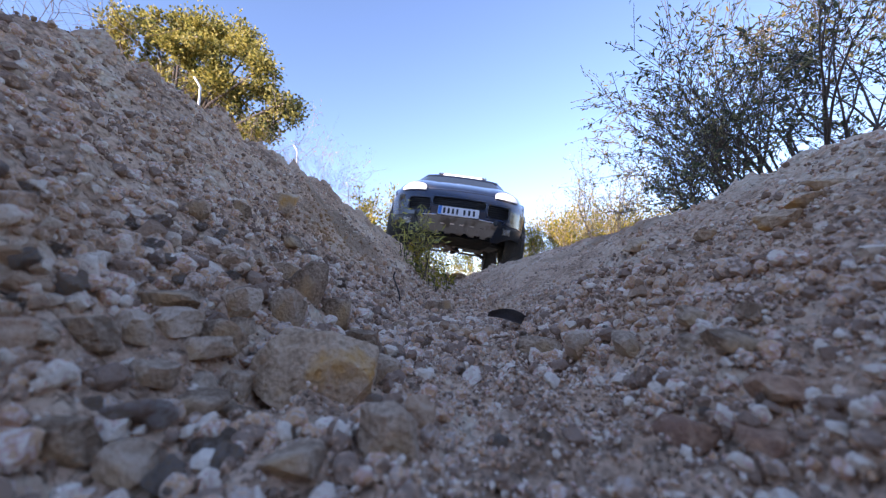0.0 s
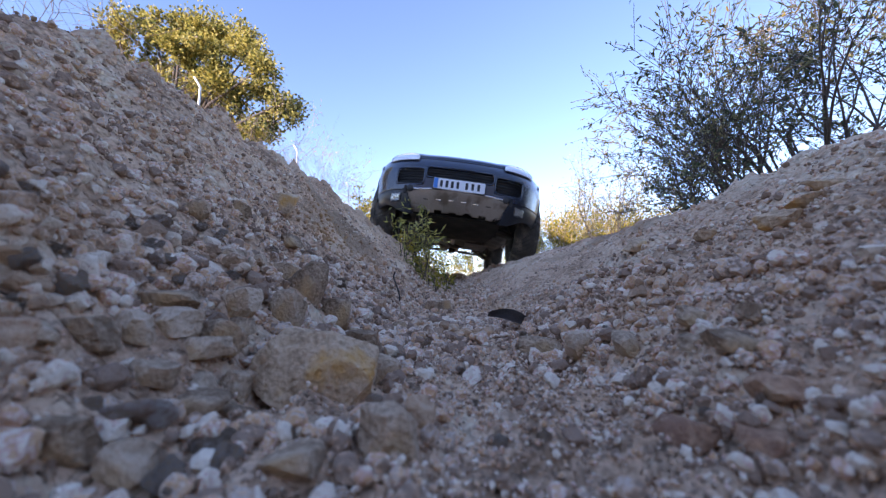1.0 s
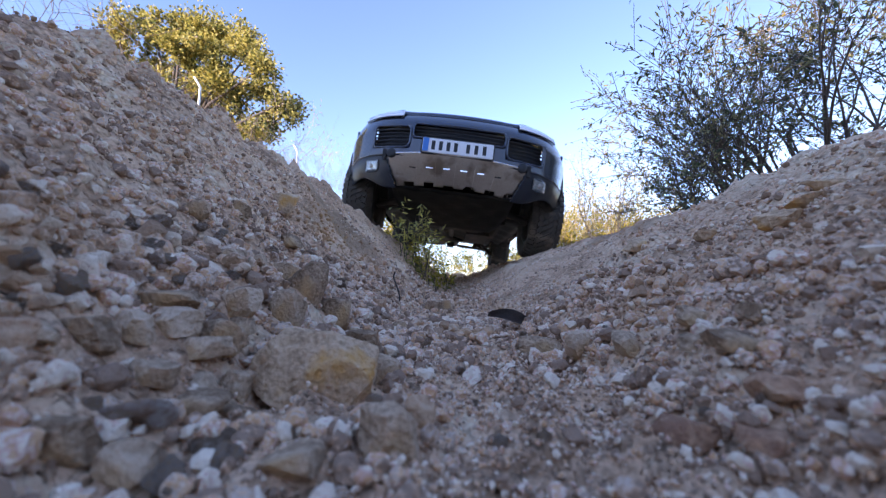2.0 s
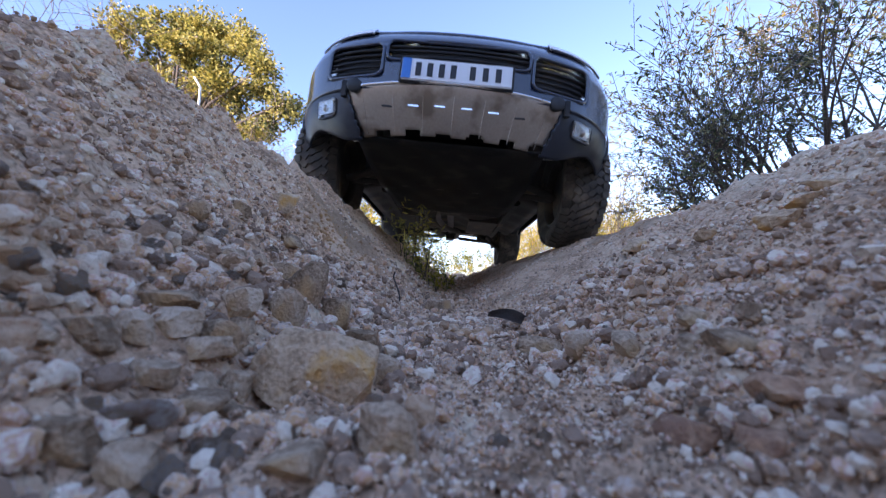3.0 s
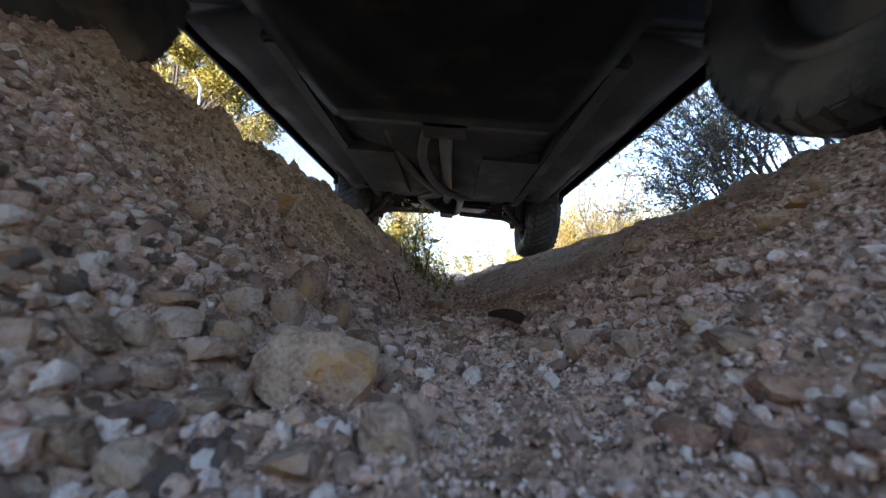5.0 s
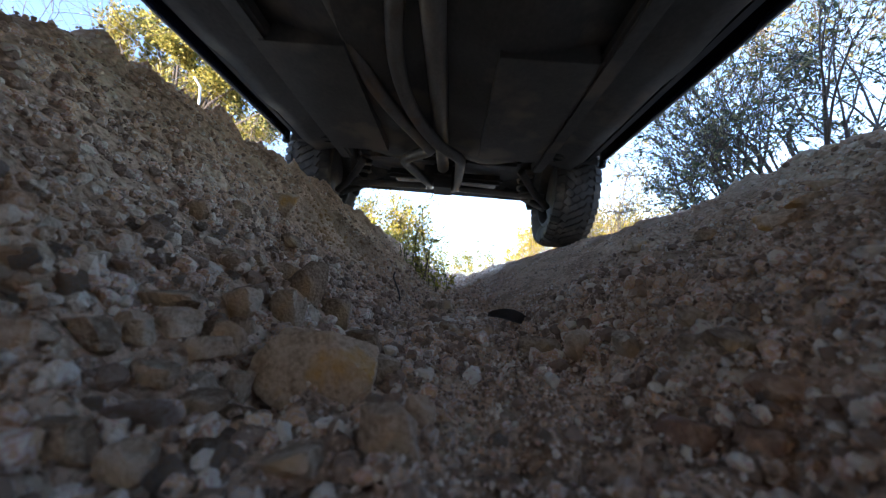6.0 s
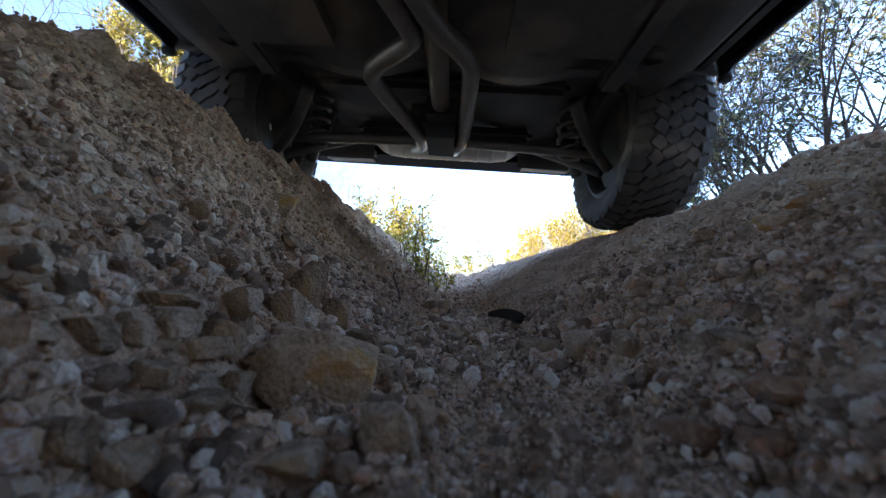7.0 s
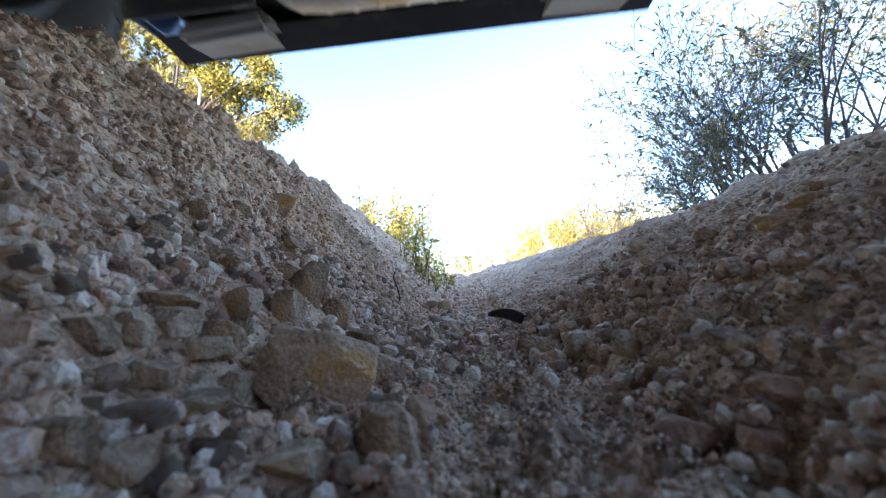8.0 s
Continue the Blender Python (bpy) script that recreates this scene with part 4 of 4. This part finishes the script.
    part("rear_window", sheet(12, 6, lambda u, v: ((u * 2 - 1) * (.80 - .18 * v), 3.52 - .62 * v, 1.13 + .48 * v), None, .006), TINT, car, smooth_shade=True)
    part("tailgate", sheet(16, 8, lambda u, v: ((u * 2 - 1) * .90, 3.78 - .26 * v ** 2 - .10 * (u * 2 - 1) ** 4, .76 + .38 * v), None, .012), PAINT, car, smooth_shade=True)
    part("waist", sheet(2, 20, lambda u, v: ((u * 2 - 1) * .90, .60 + 2.93 * v, 1.135), None, .01), PLASTIC, car)
    # roof light bar on feet
    lb = part("light_bar", box((.86, .055, .065), (0, 1.42, 1.752), .016), PLASTIC, car, "slim black light bar on the roof")
    part("bar_lens", box((.74, .01, .045), (0, 1.389, 1.752), .004), LENS, lb)
    for x in (-.29, -.1, .1, .29):
        part("bar_foot", box((.05, .05, .05), (x, 1.42, 1.705), .008), ALLOY, lb)
    for x in (-.44, .44):
        part("bar_end", box((.035, .075, .09), (x, 1.42, 1.742), .012), PLASTIC, lb)

    # underside: trays, subframes, axles, shafts, exhaust, tank
    part("engine_tray", sheet(20, 20, lambda u, v: ((u * 2 - 1) * (.47 + .05 * math.sin(v * 3)), -.80 + v * 1.72, .345 + .03 * v + .008 * math.sin(u * 25) * math.sin(v * 19)), None, .012), TRAY, car, "black undertray", True)
    part("belly_pan", sheet(28, 36, lambda u, v: ((u * 2 - 1) * .78, (.42 + v * 2.05), .43 + .05 * v + .025 * math.cos((u - .5) * 18) - .008 * math.sin(v * 30)), None, .012), UNDER, car, smooth_shade=True)
    part("rear_floor", sheet(20, 18, lambda u, v: ((u * 2 - 1) * .60, 2.45 + v * 1.1, .56 + .10 * v + .02 * math.cos(u * 12)), None, .012), UNDER, car, smooth_shade=True)
    for x, y0, y1, z in [(-.56, .5, 2.4, .425), (.56, .5, 2.4, .425)]:
        part("chassis_rail", box((.07, y1 - y0, .06), (x, (y0 + y1) / 2, z), .012), UNDER, car)
    part("gearbox", box((.30, .75, .16), (0, .78, .455), .05), UNDER, car)
    part("cross_member", box((.95, .10, .06), (0, .95, .405), .02), STEEL, car)
    part("front_subframe", box((.86, .12, .07), (0, .05, .385), .02), UNDER, car)
    part("fuel_tank", box((.46, 1.0, .17), (.36, 1.80, .475), .075), UNDER, car, "black fuel tank")
    part("fuel_tank", box((.42, 1.0, .17), (-.42, 1.80, .475), .075), UNDER, car, "black fuel tank")
    part("rear_subframe", box((1.0, .10, .07), (0, 2.62, .53), .025), UNDER, car)
    part("rear_subframe", box((.9, .08, .07), (0, 3.08, .55), .025), UNDER, car)
    part("differential", box((.26, .34, .22), (0, 2.84, .475), .07), UNDER, car, "dusty cast differential")
    part("prop_shaft", pipe([(0, 1.0, .42), (0, 1.9, .46), (0, 2.66, .475)], .038, 12), STEEL, car, smooth_shade=True)
    for s in (-1, 1):
        part("drive_shaft", pipe([(s * .12, AXLE, .40), (s * .45, AXLE, .39), (s * .72, AXLE, .385)], .024, 10), STEEL, car, smooth_shade=True)
        part("front_shaft", pipe([(s * .2, 0, .38), (s * .72, 0, .385)], .024, 10), STEEL, car, smooth_shade=True)
        part("lower_arm", pipe([(s * .50, 2.55, .45), (s * .62, 2.72, .37), (s * .74, 2.83, .31)], .024, 8), UNDER, car, smooth_shade=True)
        part("lower_arm", pipe([(s * .48, 3.10, .49), (s * .60, 2.98, .40), (s * .74, 2.89, .31)], .024, 8), UNDER, car, smooth_shade=True)
        part("front_arm", pipe([(s * .34, .22, .40), (s * .55, .12, .38), (s * .73, .02, .34)], .028, 8), UNDER, car, smooth_shade=True)
        part("front_arm", pipe([(s * .34, -.22, .41), (s * .55, -.10, .38), (s * .73, -.02, .34)], .028, 8), UNDER, car, smooth_shade=True)
        part("spring", pipe([(s * .58 + .05 * math.cos(k * .9), 2.86 + .05 * math.sin(k * .9), .36 + k * .008) for k in range(34)], .011, 6), STEEL, car, smooth_shade=True)
        part("damper", pipe([(s * .66, 3.0, .33), (s * .60, 3.04, .55), (s * .58, 3.05, .70)], .026, 8), UNDER, car, smooth_shade=True)
        part("jacking_point", lathe([(-.02, .03), (.0, .045), (.02, .045), (.025, .03)], 14), PLASTIC, car).matrix_basis = pose(s * .66, 2.30, .479, 0, 90, 0)
        part("rear_bumper_corner", box((.34, .20, .075), (s * .64, 3.60, .602), .026, (12, 0, s * 4)), TRIM, car, "grey exhaust trim below the bumper")
        part("tail_pipe", pipe([(s * .50, 3.38, .655), (s * .56, 3.48, .66), (s * .60, 3.58, .66)], .034, 12), CHROME, car, smooth_shade=True)
    for pts in ([(-.30, .7, .46), (-.30, 1.2, .45), (-.26, 1.64, .42), (-.06, 2.15, .40), (-.05, 2.20, .40), (-.22, 2.34, .40), (-.20, 2.45, .40), (-.07, 2.95, .42), (-.20, 3.40, .58)],
                [(.10, .7, .46), (-.12, 1.2, .45), (-.15, 1.67, .42), (-.03, 2.09, .40), (.11, 2.27, .40), (.115, 2.35, .40), (.10, 2.92, .42), (.05, 3.0, .43), (.05, 3.40, .58)]):
        part("exhaust_pipe", pipe(pts, .030, 10), STEEL, car, "dusty steel exhaust pipe", True)
    part("silencer", sheet(120, 22, lambda u, v: ((u * 2 - 1) * .44, 3.42 + .125 * math.cos(2 * math.pi * v) * silencer_girth(u), .632 + .088 * math.sin(2 * math.pi * v) * silencer_girth(u)), None, .004), SHIELD, car, "ribbed pale silencer across the tail", True)
    part("rear_bumper", sheet(40, 10, lambda u, v: ((u * 2 - 1) * .90, 3.72 - .10 * (u * 2 - 1) ** 4 - .12 * (u * 2 - 1) ** 12 - .06 * (1 - v) ** 2, .585 + .19 * v + .16 * (1 - v) * (u * 2 - 1) ** 8), None, .014), PAINT, car, "dark blue rear bumper", True)
    part("bumper_lip", sheet(30, 3, lambda u, v: ((u * 2 - 1) * .90, 3.56 + .13 * v, .605 - .022 * v), None, .008), PLASTIC, car)
    part("tow_bar", box((.9, .06, .06), (0, 3.20, .68), .015), UNDER, car)
    wheels = []
    for x, y in ((-TRACK, 0), (TRACK, 0), (-TRACK, AXLE), (TRACK, AXLE)):
        w = build_wheel(x, y, "")
        w.parent = car
        wheels.append((w, x, y))
    return car, wheels


car, wheels = build_car()


# The car climbs along the banks towards the camera and over it.
CAR_ROWS = [  # seconds, x, y, z of the front axle's foot, pitch, roll, turn
    (0, -0.152, 5.452, 0.433, 2.37, 7.72, 2.39),
    (0.4, -0.146, 5.073, 0.44, 1.12, 7.85, 2.31),
    (1.2, -0.14, 4.285, 0.454, 0.26, 7.88, 2.35),
    (1.5, -0.143, 3.993, 0.449, 0.3, 7.69, 2.27),
    (2.8, -0.12, 2.708, 0.412, 0.63, 6.77, 2.11),
    (3.5, -0.105, 2.091, 0.391, 0.56, 5.32, 1.64),
    (4.5, -0.072, 1.044, 0.359, 0.43, 5.18, 2.11),
    (6.5, -0.068, -0.791, 0.343, -0.21, 5.1, 1.76),
    (7, -0.061, -1.269, 0.324, -0.64, 4.22, 1.1),
    (7.5, -0.058, -1.723, 0.307, -0.32, 1.3, 0.55),
    (8, -0.070, -2.364, 0.234, 2.76, -5.69, 0.59),]


def motions():
    walk(car, [(t, pose(x, y, z, a, b, c)) for t, x, y, z, a, b, c in CAR_ROWS])
    ts, ys = [r[0] for r in CAR_ROWS], [r[2] for r in CAR_ROWS]
    for w, x, y in wheels:
        rows = []
        for k in range(41):
            t = k * 0.2
            gone = ys[0] - float(np.interp(t, ts, ys))
            squat = .08 * smooth(6.8, 7.9, t) if x > 0 and y > 1 else 0
            rows.append((t, pose(x, y, TYRE_R + (.04 if y > 1 else 0) + squat, math.degrees(gone / TYRE_R))))
        walk(w, rows)


motions()
